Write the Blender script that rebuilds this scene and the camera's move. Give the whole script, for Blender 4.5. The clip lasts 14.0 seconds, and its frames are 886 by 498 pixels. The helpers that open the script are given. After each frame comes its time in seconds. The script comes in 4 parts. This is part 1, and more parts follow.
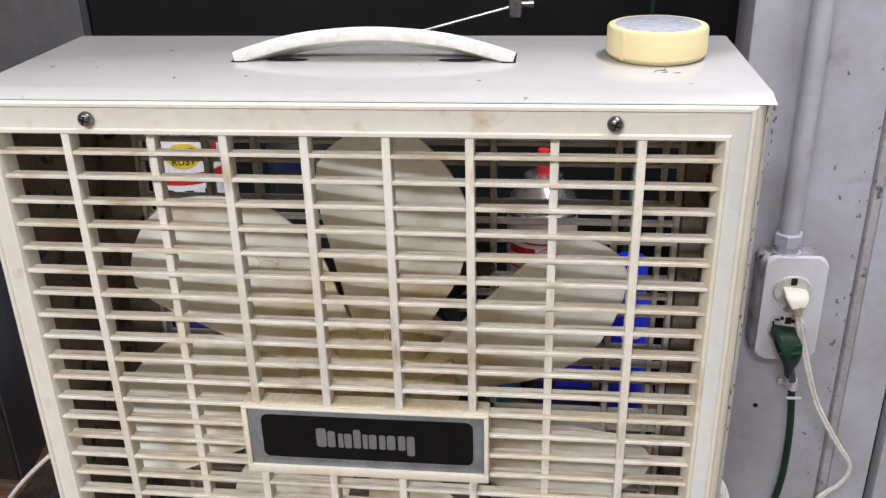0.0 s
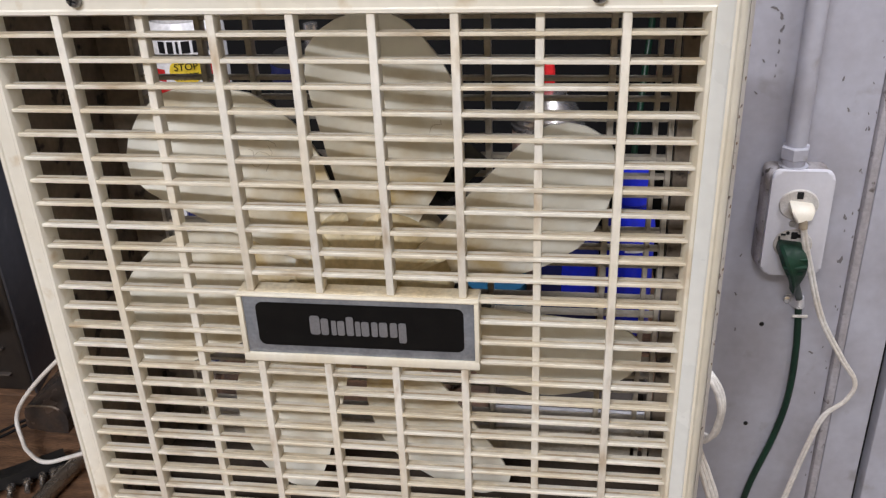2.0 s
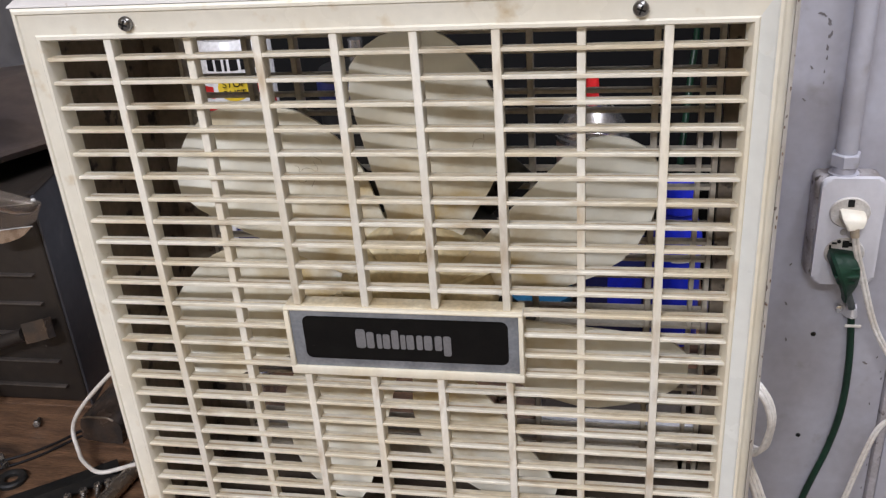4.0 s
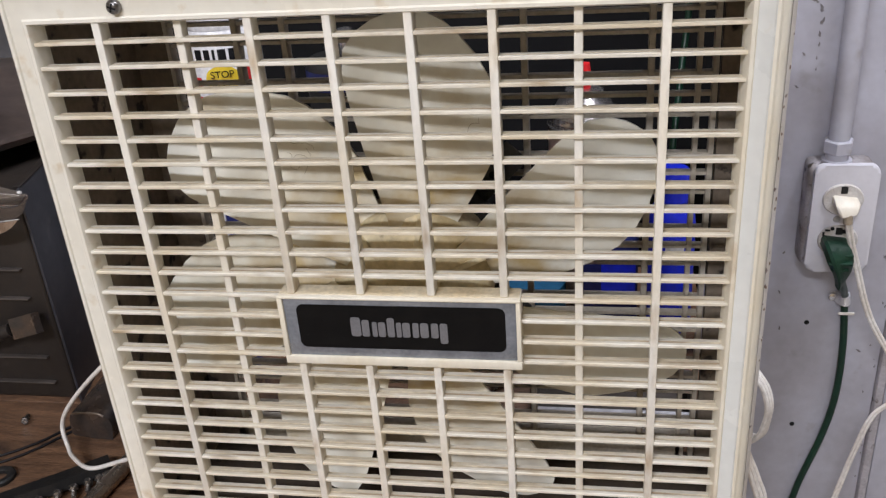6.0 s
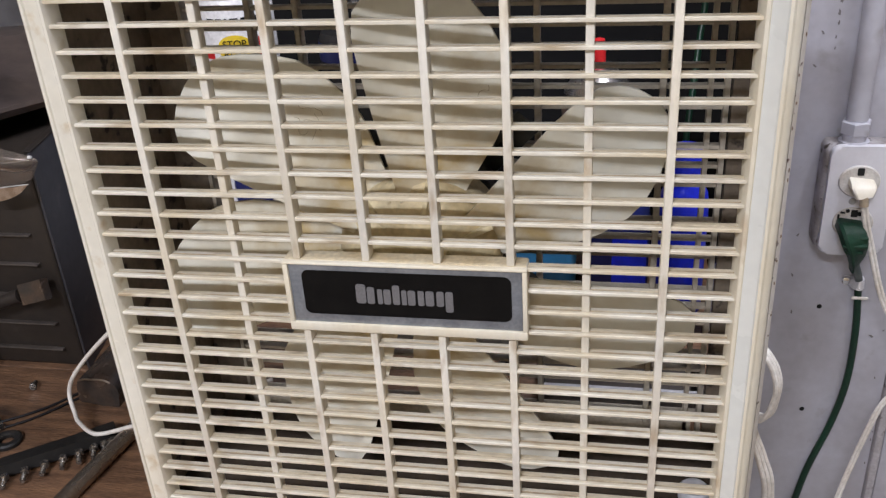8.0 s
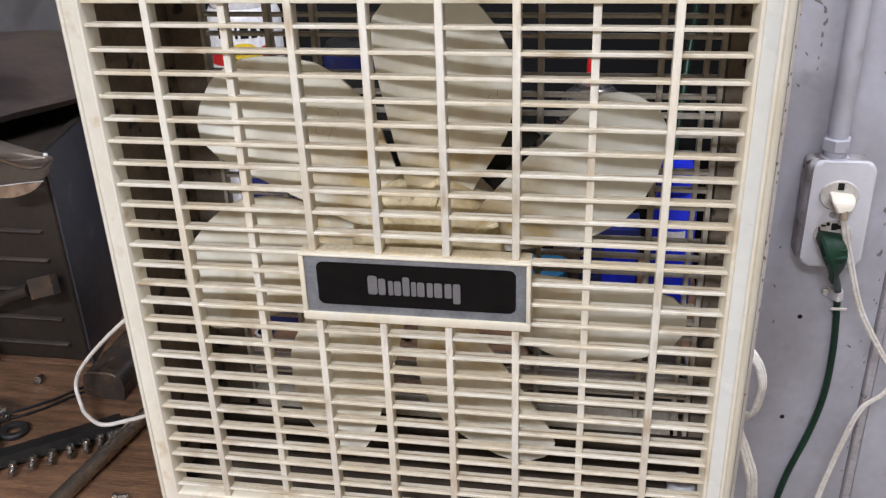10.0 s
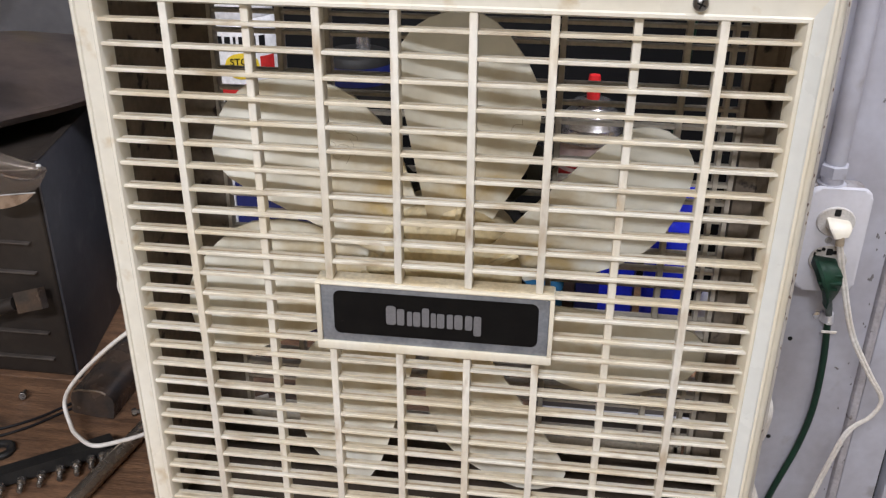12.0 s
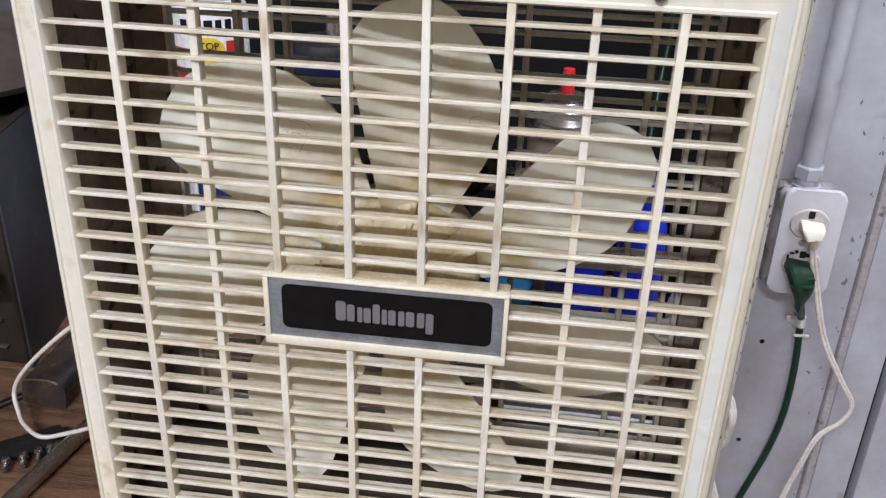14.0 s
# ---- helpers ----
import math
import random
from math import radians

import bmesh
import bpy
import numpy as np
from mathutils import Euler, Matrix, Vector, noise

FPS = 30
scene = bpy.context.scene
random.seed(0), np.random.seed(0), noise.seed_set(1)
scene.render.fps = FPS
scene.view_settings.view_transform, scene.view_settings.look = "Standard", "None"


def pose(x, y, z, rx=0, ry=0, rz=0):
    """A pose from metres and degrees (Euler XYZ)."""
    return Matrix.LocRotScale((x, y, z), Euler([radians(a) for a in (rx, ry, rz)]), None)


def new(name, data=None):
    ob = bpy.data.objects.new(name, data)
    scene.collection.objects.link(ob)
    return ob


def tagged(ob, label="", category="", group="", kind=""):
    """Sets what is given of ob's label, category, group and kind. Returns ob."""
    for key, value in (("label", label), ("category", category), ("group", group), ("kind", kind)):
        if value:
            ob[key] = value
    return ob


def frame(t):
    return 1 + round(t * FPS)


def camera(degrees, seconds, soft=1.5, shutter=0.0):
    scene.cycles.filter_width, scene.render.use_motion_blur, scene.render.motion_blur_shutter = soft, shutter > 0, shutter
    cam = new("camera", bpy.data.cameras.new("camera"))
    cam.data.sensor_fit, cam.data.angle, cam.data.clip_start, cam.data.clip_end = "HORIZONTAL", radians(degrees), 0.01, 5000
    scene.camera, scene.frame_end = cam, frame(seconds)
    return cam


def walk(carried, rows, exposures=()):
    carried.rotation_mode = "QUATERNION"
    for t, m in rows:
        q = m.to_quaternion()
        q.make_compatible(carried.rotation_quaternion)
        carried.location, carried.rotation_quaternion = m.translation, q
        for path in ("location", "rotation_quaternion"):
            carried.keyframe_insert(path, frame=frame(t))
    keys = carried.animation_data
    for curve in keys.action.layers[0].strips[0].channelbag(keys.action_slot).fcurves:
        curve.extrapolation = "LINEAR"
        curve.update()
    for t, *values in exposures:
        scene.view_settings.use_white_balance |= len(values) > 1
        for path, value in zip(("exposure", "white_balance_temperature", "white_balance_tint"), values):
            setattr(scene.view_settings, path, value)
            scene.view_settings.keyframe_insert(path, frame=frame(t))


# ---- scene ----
cam = camera(51.96, 14.0, soft=1.3)
# seconds, eye x, y, z, degrees looking down, roll, heading
ROWS = [
    (0.0, 0.0920, -0.3941, 0.4815, 24.771, -1.425, 6.770),
    (0.5, 0.0908, -0.3972, 0.4598, 26.957, -1.571, 8.159),
    (1.0, 0.0956, -0.4030, 0.4573, 27.438, -2.601, 10.169),
    (1.5, 0.1073, -0.4052, 0.4510, 27.813, -2.575, 9.251),
    (2.0, 0.1112, -0.4106, 0.4478, 27.295, -2.338, 8.585),
    (2.5, 0.1138, -0.4104, 0.4432, 27.470, -2.498, 8.894),
    (3.0, 0.1154, -0.4139, 0.4464, 26.957, -3.183, 10.500),
    (3.5, 0.1142, -0.4130, 0.4520, 26.566, -4.275, 11.957),
    (6.0, 0.1077, -0.4102, 0.4429, 26.720, -4.411, 10.967),
    (6.5, 0.0988, -0.4131, 0.4412, 26.753, -4.234, 11.271),
    (7.0, 0.0973, -0.4171, 0.4424, 26.528, -3.765, 11.117),
    (7.5, 0.1075, -0.4093, 0.4382, 27.178, -4.125, 11.533),
    (8.0, 0.1111, -0.4103, 0.4316, 27.484, -3.770, 12.043),
    (10.3, 0.0968, -0.4457, 0.4311, 25.532, -1.180, 9.681),
    (10.5, 0.0915, -0.4441, 0.4286, 25.012, -0.073, 7.473),
    (11.0, 0.0589, -0.4490, 0.4445, 24.085, -0.228, 10.272),
    (11.5, 0.0608, -0.4439, 0.4490, 24.140, -0.144, 10.099),
    (12.0, 0.0628, -0.4324, 0.4452, 26.486, 0.382, 7.526),
    (12.5, 0.0694, -0.4284, 0.4384, 28.001, 0.348, 7.022),
    (13.0, 0.0723, -0.4320, 0.4403, 28.189, -0.155, 8.006),
    (13.5, 0.0684, -0.4257, 0.4328, 28.255, 0.710, 8.055),
    (14.0, 0.0807, -0.4148, 0.4392, 26.912, 1.994, 6.817),
]
walk(cam, [(t, pose(x, y, z, 90 - down, 0, head) @ pose(0, 0, 0, 0, 0, roll)) for t, x, y, z, down, roll, head in ROWS],
     exposures=[(0.0, -0.03, 6600, 10.5), (0.5, -0.04, 6780, 12), (3.5, -0.05, 6600, 12), (8.0, -0.04, 6570, 12), (10.5, 0.13, 6500, 11.5), (11.0, 0.07, 6600, 11), (12.0, 0.06, 6620, 11), (13.0, 0.03, 6550, 10.5), (13.5, 0.06, 6450, 10.8), (14.0, 0.12, 6350, 11)])

# ---- light: fluorescent ceiling fixtures of the workshop ----
world = bpy.data.worlds.new("room_air")
scene.world = world
world.use_nodes = True
world.node_tree.nodes["Background"].inputs[0].default_value = (0.8, 0.85, 1.0, 1)
world.node_tree.nodes["Background"].inputs[1].default_value = 0.02
CEIL = 1.85
LAMPS = [((-0.45, -1.90, CEIL - 0.09), 76.0, 0), ((0.60, 0.10, CEIL - 0.09), 34.0, 90)]
for place, watts, turn in LAMPS:
    ld = bpy.data.lights.new("tube_light", "AREA")
    ld.shape, ld.size, ld.size_y, ld.energy, ld.color = "RECTANGLE", 1.2, 0.16, watts, (0.93, 0.965, 1.07)
    lo = new("tube_light", ld)
    lo.matrix_world = pose(*place, 0, 0, turn)


# ---- materials ----
def mat(name, color, rough=0.5, metal=0.0, second=None, scale=30.0, amount=0.5, bump=0.05, bump_scale=300.0,
        spots=None, spot_scale=60.0, spot_at=0.62, stretch=(1, 1, 1), per_object=0.0, coat=0.0, spec=0.5, spot_soft=0.05, grain=0.16):
    m = bpy.data.materials.new(name)
    m.use_nodes = True
    nt = m.node_tree
    n, l = nt.nodes, nt.links
    b = n["Principled BSDF"]
    b.inputs["Metallic"].default_value = metal
    b.inputs["Coat Weight"].default_value = coat
    b.inputs["Specular IOR Level"].default_value = spec
    tc = n.new("ShaderNodeTexCoord")
    mp = n.new("ShaderNodeMapping")
    mp.inputs["Scale"].default_value = stretch
    l.new(tc.outputs["Object"], mp.inputs["Vector"])
    vec = mp.outputs["Vector"]
    if per_object:
        oi = n.new("ShaderNodeObjectInfo")
        sc = n.new("ShaderNodeVectorMath")
        sc.operation = "SCALE"
        sc.inputs[0].default_value = (7.3, 3.1, 5.7)
        l.new(oi.outputs["Random"], sc.inputs["Scale"])
        ad = n.new("ShaderNodeVectorMath")
        l.new(vec, ad.inputs[0])
        l.new(sc.outputs[0], ad.inputs[1])
        vec = ad.outputs[0]
    big = n.new("ShaderNodeTexNoise")
    big.inputs["Scale"].default_value, big.inputs["Detail"].default_value = scale, 6
    l.new(vec, big.inputs["Vector"])
    ramp = n.new("ShaderNodeMapRange")
    ramp.inputs["From Min"].default_value, ramp.inputs["From Max"].default_value = 0.38, 0.68
    ramp.inputs["To Max"].default_value = amount
    l.new(big.outputs["Fac"], ramp.inputs["Value"])
    mix = n.new("ShaderNodeMix")
    mix.data_type = "RGBA"
    mix.inputs["A"].default_value = (*color, 1)
    mix.inputs["B"].default_value = (*(second or [c * 0.75 for c in color]), 1)
    l.new(ramp.outputs[0], mix.inputs["Factor"])
    out = mix.outputs["Result"]
    if spots:
        sp = n.new("ShaderNodeTexNoise")
        sp.inputs["Scale"].default_value, sp.inputs["Detail"].default_value = spot_scale, 8
        l.new(vec, sp.inputs["Vector"])
        sr = n.new("ShaderNodeMapRange")
        sr.inputs["From Min"].default_value, sr.inputs["From Max"].default_value = spot_at, spot_at + spot_soft
        l.new(sp.outputs["Fac"], sr.inputs["Value"])
        mix2 = n.new("ShaderNodeMix")
        mix2.data_type = "RGBA"
        l.new(sr.outputs[0], mix2.inputs["Factor"])
        l.new(out, mix2.inputs["A"])
        mix2.inputs["B"].default_value = (*spots, 1)
        out = mix2.outputs["Result"]
    if grain:
        # fine mottling on top of the broad stains
        gn = n.new("ShaderNodeTexNoise")
        gn.inputs["Scale"].default_value, gn.inputs["Detail"].default_value = scale * 9, 5
        l.new(vec, gn.inputs["Vector"])
        gr = n.new("ShaderNodeMapRange")
        gr.inputs["From Min"].default_value, gr.inputs["From Max"].default_value = 0.3, 0.7
        gr.inputs["To Min"].default_value, gr.inputs["To Max"].default_value = 1 - grain, 1 + grain * 0.6
        l.new(gn.outputs["Fac"], gr.inputs["Value"])
        gm = n.new("ShaderNodeVectorMath")
        gm.operation = "SCALE"
        l.new(out, gm.inputs[0])
        l.new(gr.outputs[0], gm.inputs["Scale"])
        out = gm.outputs[0]
    l.new(out, b.inputs["Base Color"])
    rr = n.new("ShaderNodeMapRange")
    rr.inputs["To Min"].default_value, rr.inputs["To Max"].default_value = max(rough - 0.08, 0.03), min(rough + 0.12, 1)
    l.new(big.outputs["Fac"], rr.inputs["Value"])
    l.new(rr.outputs[0], b.inputs["Roughness"])
    if bump:
        fine = n.new("ShaderNodeTexNoise")
        fine.inputs["Scale"].default_value, fine.inputs["Detail"].default_value = bump_scale, 4
        l.new(vec, fine.inputs["Vector"])
        bp = n.new("ShaderNodeBump")
        bp.inputs["Strength"].default_value, bp.inputs["Distance"].default_value = bump, 0.002
        l.new(fine.outputs["Fac"], bp.inputs["Height"])
        l.new(bp.outputs[0], b.inputs["Normal"])
    return m


def glass(name, color, rough=0.05, alpha=0.0):
    m = bpy.data.materials.new(name)
    m.use_nodes = True
    b = m.node_tree.nodes["Principled BSDF"]
    b.inputs["Base Color"].default_value = (*color, 1)
    b.inputs["Roughness"].default_value = rough
    b.inputs["Transmission Weight"].default_value = 1.0 - alpha
    b.inputs["IOR"].default_value = 1.2
    return m


CREAM = mat("aged_cream_plastic", (0.80, 0.765, 0.665), 0.38, second=(0.64, 0.53, 0.34), scale=34, amount=0.75, bump=0.06, per_object=1, stretch=(0.45, 1.5, 1.5),
            spots=(0.36, 0.25, 0.125), spot_scale=64, spot_at=0.555, spot_soft=0.24, grain=0.12)
UPRIGHT = mat("aged_cream_bar", (0.80, 0.775, 0.70), 0.38, second=(0.68, 0.58, 0.40), scale=30, amount=0.55, bump=0.06, per_object=1, stretch=(1.5, 1.5, 0.5),
              spots=(0.40, 0.28, 0.145), spot_scale=54, spot_at=0.585, spot_soft=0.22, grain=0.08)
FRAME = mat("cream_frame_plastic", (0.82, 0.795, 0.70), 0.24, second=(0.76, 0.70, 0.56), scale=16, amount=0.5, bump=0.03,
            spots=(0.55, 0.41, 0.22), spot_scale=70, spot_at=0.61, spot_soft=0.25, grain=0.04)
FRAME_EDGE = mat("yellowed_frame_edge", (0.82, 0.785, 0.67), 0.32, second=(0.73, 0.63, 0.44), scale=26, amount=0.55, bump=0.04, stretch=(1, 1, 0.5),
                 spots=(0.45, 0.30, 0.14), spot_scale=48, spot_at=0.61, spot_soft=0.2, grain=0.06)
# cooler grey for the flat of the frame's right member only
FRAME_COOL = mat("cool_grey_frame_flat", (0.70, 0.715, 0.68), 0.26, second=(0.76, 0.76, 0.71), scale=14, amount=0.6, bump=0.03, spots=(0.62, 0.56, 0.42), spot_scale=60, spot_at=0.66, spot_soft=0.2, grain=0.04)
BLADE = mat("blade_plastic", (0.79, 0.79, 0.715), 0.40, second=(0.71, 0.655, 0.50), scale=11, amount=0.5, bump=0.04, per_object=1,
            spots=(0.44, 0.34, 0.17), spot_scale=24, spot_at=0.585, spot_soft=0.22, grain=0.06)


def root_stain(m, color, z_far, z_near, most):
    """A brown grease stain that thickens towards the root of a blade, broken up by noise."""
    n, l = m.node_tree.nodes, m.node_tree.links
    b = n["Principled BSDF"]
    src = b.inputs["Base Color"].links[0].from_socket
    tc = n.new("ShaderNodeTexCoord")
    sep = n.new("ShaderNodeSeparateXYZ")
    l.new(tc.outputs["Object"], sep.inputs[0])
    span = n.new("ShaderNodeMapRange")
    span.inputs["From Min"].default_value, span.inputs["From Max"].default_value = z_far, z_near
    l.new(sep.outputs["Z"], span.inputs["Value"])
    ns = n.new("ShaderNodeTexNoise")
    ns.inputs["Scale"].default_value, ns.inputs["Detail"].default_value = 40, 6
    l.new(tc.outputs["Object"], ns.inputs["Vector"])
    br = n.new("ShaderNodeMapRange")
    br.inputs["From Min"].default_value, br.inputs["From Max"].default_value = 0.35, 0.65
    br.inputs["To Max"].default_value = most
    l.new(ns.outputs["Fac"], br.inputs["Value"])
    mul = n.new("ShaderNodeMath")
    mul.operation = "MULTIPLY"
    l.new(span.outputs[0], mul.inputs[0])
    l.new(br.outputs[0], mul.inputs[1])
    mx = n.new("ShaderNodeMix")
    mx.data_type = "RGBA"
    l.new(mul.outputs[0], mx.inputs["Factor"])
    l.new(src, mx.inputs["A"])
    mx.inputs["B"].default_value = (*color, 1)
    l.new(mx.outputs["Result"], b.inputs["Base Color"])


root_stain(BLADE, (0.49, 0.36, 0.155), 0.140, 0.055, 1.0)
HUBM = mat("hub_plastic", (0.72, 0.63, 0.42), 0.5, second=(0.50, 0.37, 0.17), scale=34, amount=0.75, bump=0.08, spots=(0.36, 0.26, 0.13), spot_scale=60, spot_at=0.66)
GRIME = mat("brown_grime", (0.40, 0.31, 0.20), 0.7, second=(0.72, 0.64, 0.48), scale=35, amount=0.9, bump=0.1, per_object=1)
GRIME_TOP = mat("settled_brown_dust", (0.62, 0.51, 0.33), 0.7, second=(0.74, 0.67, 0.51), scale=45, amount=0.9, bump=0.1)
CRACK = mat("crack_grime", (0.36, 0.29, 0.18), 0.7, bump=0)
RUSTM = mat("rust_speck", (0.20, 0.13, 0.085), 0.7, bump=0)
SCUFF = mat("dark_scuff", (0.10, 0.075, 0.055), 0.6, bump=0)
WHITEP = mat("white_handle_plastic", (0.86, 0.85, 0.78), 0.35, scale=20, amount=0.12, bump=0.02)
STEEL_PAINT = mat("beige_painted_steel", (0.60, 0.575, 0.555), 0.14, second=(0.54, 0.50, 0.46), scale=9, amount=0.4, bump=0.01,
                  spots=(0.30, 0.22, 0.15), spot_scale=110, spot_at=0.70, grain=0.03)
SIDE_PAINT = mat("stained_side_steel", (0.66, 0.63, 0.58), 0.4, second=(0.52, 0.46, 0.38), scale=25, amount=0.6, bump=0.06,
                 spots=(0.12, 0.07, 0.045), spot_scale=190, spot_at=0.64, spot_soft=0.04, grain=0.06)
CHIP = mat("bare_chip", (0.20, 0.185, 0.19), 0.55, bump=0)
INNER_LOW = mat("dark_brown_inner_bottom", (0.085, 0.062, 0.043), 0.85, second=(0.045, 0.033, 0.024), scale=40, amount=0.8, bump=0.3, bump_scale=150)
INNER = mat("brown_inner_steel", (0.27, 0.22, 0.165), 0.8, second=(0.13, 0.10, 0.075), scale=30, amount=0.8, bump=0.2, bump_scale=150,
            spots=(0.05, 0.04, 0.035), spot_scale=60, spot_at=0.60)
BACKG = mat("dusty_rear_grille", (0.61, 0.56, 0.47), 0.55, second=(0.40, 0.34, 0.25), scale=40, amount=0.7, bump=0.05)
DARKSTEEL = mat("dark_bracket_steel", (0.10, 0.10, 0.09), 0.55, metal=0.6, scale=40, amount=0.5, bump=0.1)
SCREW = mat("screw_steel", (0.30, 0.30, 0.30), 0.3, metal=1.0, second=(0.10, 0.09, 0.08), scale=250, amount=0.8, bump=0.1)
CHROME = mat("chrome", (0.80, 0.80, 0.82), 0.14, metal=1.0, scale=80, amount=0.2, bump=0.0)
STRAP = mat("bright_zinc_strap", (0.84, 0.84, 0.87), 0.28, metal=0.5, second=(0.60, 0.60, 0.63), scale=150, amount=0.5, bump=0.05)
ZINC = mat("zinc_steel", (0.55, 0.55, 0.56), 0.32, metal=0.9, second=(0.3, 0.28, 0.26), scale=150, amount=0.6, bump=0.08)
STUD = mat("tarnished_stud", (0.34, 0.32, 0.30), 0.25, metal=0.9, second=(0.08, 0.07, 0.06), scale=260, amount=0.8, bump=0.1)
BLACK = mat("black_badge", (0.004, 0.0035, 0.0035), 0.32, second=(0.008, 0.0075, 0.007), scale=90, amount=0.5, bump=0.01, spec=0.18, spots=(0.035, 0.033, 0.03), spot_scale=120, spot_at=0.71)
BADGE_GREY = mat("grey_badge_rim", (0.20, 0.215, 0.24), 0.18, metal=0.3, second=(0.34, 0.36, 0.39), scale=48, amount=0.8, bump=0.02)
SILVER = mat("silver_print", (0.27, 0.27, 0.285), 0.35, metal=0.5, second=(0.22, 0.22, 0.23), scale=160, amount=0.6, bump=0.0)
TAPE = mat("masking_tape", (0.86, 0.72, 0.38), 0.5, second=(0.88, 0.78, 0.50), scale=40, amount=0.6, bump=0.04, bump_scale=500, stretch=(1, 1, 8), grain=0.04)
TAPE_CORE = mat("tape_label", (0.62, 0.63, 0.70), 0.18, second=(0.50, 0.52, 0.60), scale=30, amount=0.5, bump=0.0)
LILAC = mat("lilac_grey_paint", (0.52, 0.525, 0.595), 0.34, second=(0.385, 0.370, 0.405), scale=13, amount=0.8, bump=0.05, bump_scale=90,
            spots=(0.31, 0.285, 0.29), spot_scale=30, spot_at=0.63, spot_soft=0.16, grain=0.06)
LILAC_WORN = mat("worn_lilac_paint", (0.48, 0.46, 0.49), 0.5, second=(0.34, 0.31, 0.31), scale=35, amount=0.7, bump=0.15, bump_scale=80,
                 spots=(0.13, 0.11, 0.10), spot_scale=60, spot_at=0.63)
BOXPAINT = mat("pale_grey_box_paint", (0.70, 0.70, 0.755), 0.34, second=(0.58, 0.57, 0.61), scale=26, amount=0.5, bump=0.10, bump_scale=70,
               spots=(0.32, 0.28, 0.26), spot_scale=60, spot_at=0.69, spot_soft=0.1, grain=0.03)
PLUGW = mat("ivory_plug", (0.83, 0.79, 0.69), 0.4, second=(0.70, 0.60, 0.45), scale=60, amount=0.4, bump=0.02, grain=0.03)
SOCKET = mat("socket_face", (0.66, 0.64, 0.62), 0.45, second=(0.42, 0.36, 0.30), scale=80, amount=0.6, bump=0.05)
CORDW = mat("white_cord_vinyl", (0.80, 0.775, 0.735), 0.42, second=(0.62, 0.54, 0.45), scale=30, amount=0.6, bump=0.03)
CORDG = mat("dark_green_cord", (0.005, 0.042, 0.022), 0.35, second=(0.003, 0.016, 0.009), scale=18, amount=0.8, bump=0.02)
PLUGG = mat("green_plug_rubber", (0.004, 0.040, 0.020), 0.5, second=(0.005, 0.025, 0.015), scale=90, amount=0.7, bump=0.4, bump_scale=180)
HOLE = mat("dark_hole", (0.01, 0.01, 0.01), 0.9, bump=0)
BACKBLACK = mat("black_back_wall", (0.005, 0.005, 0.006), 0.6, second=(0.009, 0.009, 0.010), scale=6, amount=0.6, bump=0.1, bump_scale=30, spec=0.25)
GREYWALL = mat("dark_grey_wall_paint", (0.125, 0.125, 0.135), 0.5, second=(0.10, 0.098, 0.105), scale=6, amount=0.6, bump=0.05, bump_scale=40)
# warm tints of the unseen walls and ceiling, chosen to colour bounced light
BOUNCEWALL = mat("warm_bounce_wall", (0.62, 0.50, 0.34), 0.7, second=(0.52, 0.41, 0.27), scale=3, amount=0.5, bump=0.1)
CEILM = mat("ceiling_paint", (0.76, 0.70, 0.58), 0.8, scale=3, amount=0.2, bump=0.05)
CONCRETE = mat("concrete_floor", (0.27, 0.26, 0.25), 0.75, second=(0.18, 0.175, 0.17), scale=5, amount=0.7, bump=0.1, bump_scale=60)
WOOD = mat("worn_bench_wood", (0.240, 0.132, 0.074), 0.42, second=(0.095, 0.050, 0.030), scale=22, amount=0.95, bump=0.4, bump_scale=110,
           stretch=(1, 5, 5), spots=(0.040, 0.026, 0.020), spot_scale=9, spot_at=0.555, spot_soft=0.15, grain=0.35)
MACHINE = mat("grimy_cast_housing", (0.025, 0.019, 0.015), 0.5, second=(0.013, 0.010, 0.009), scale=18, amount=0.7, bump=0.12, bump_scale=150,
              spots=(0.045, 0.034, 0.027), spot_scale=40, spot_at=0.66, spot_soft=0.12)
RIB = mat("worn_rib_edge", (0.075, 0.062, 0.054), 0.38, second=(0.035, 0.028, 0.025), scale=22, amount=0.8, bump=0.1)
MACHSIDE = mat("blue_black_sheet", (0.040, 0.041, 0.050), 0.42, second=(0.026, 0.026, 0.031), scale=12, amount=0.7, bump=0.06, spots=(0.085, 0.083, 0.09), spot_scale=34, spot_at=0.60, spot_soft=0.2)
GUARD = mat("dusty_brown_guard", (0.072, 0.053, 0.045), 0.36, second=(0.030, 0.024, 0.026), scale=13, amount=0.9, bump=0.14, bump_scale=100, spots=(0.10, 0.078, 0.066), spot_scale=12, spot_at=0.52, spot_soft=0.2)
BLOCKM = mat("oily_dark_steel", (0.060, 0.052, 0.048), 0.24, metal=0.4, second=(0.135, 0.088, 0.060), scale=45, amount=0.8, bump=0.2, bump_scale=90)
RUBBER = mat("black_rubber", (0.010, 0.010, 0.010), 0.55, second=(0.020, 0.017, 0.015), scale=60, amount=0.5, bump=0.2, bump_scale=200)
ROD = mat("old_steel_rod", (0.42, 0.36, 0.30), 0.26, metal=0.9, second=(0.20, 0.15, 0.11), scale=40, amount=0.7, bump=0.08)
CANWHITE = mat("white_can_print", (0.78, 0.78, 0.80), 0.25, scale=30, amount=0.1, bump=0)
CANRED = mat("red_print", (0.60, 0.03, 0.03), 0.3, scale=30, amount=0.2, bump=0)
CANYEL = mat("yellow_print", (0.85, 0.62, 0.05), 0.3, scale=30, amount=0.2, bump=0)
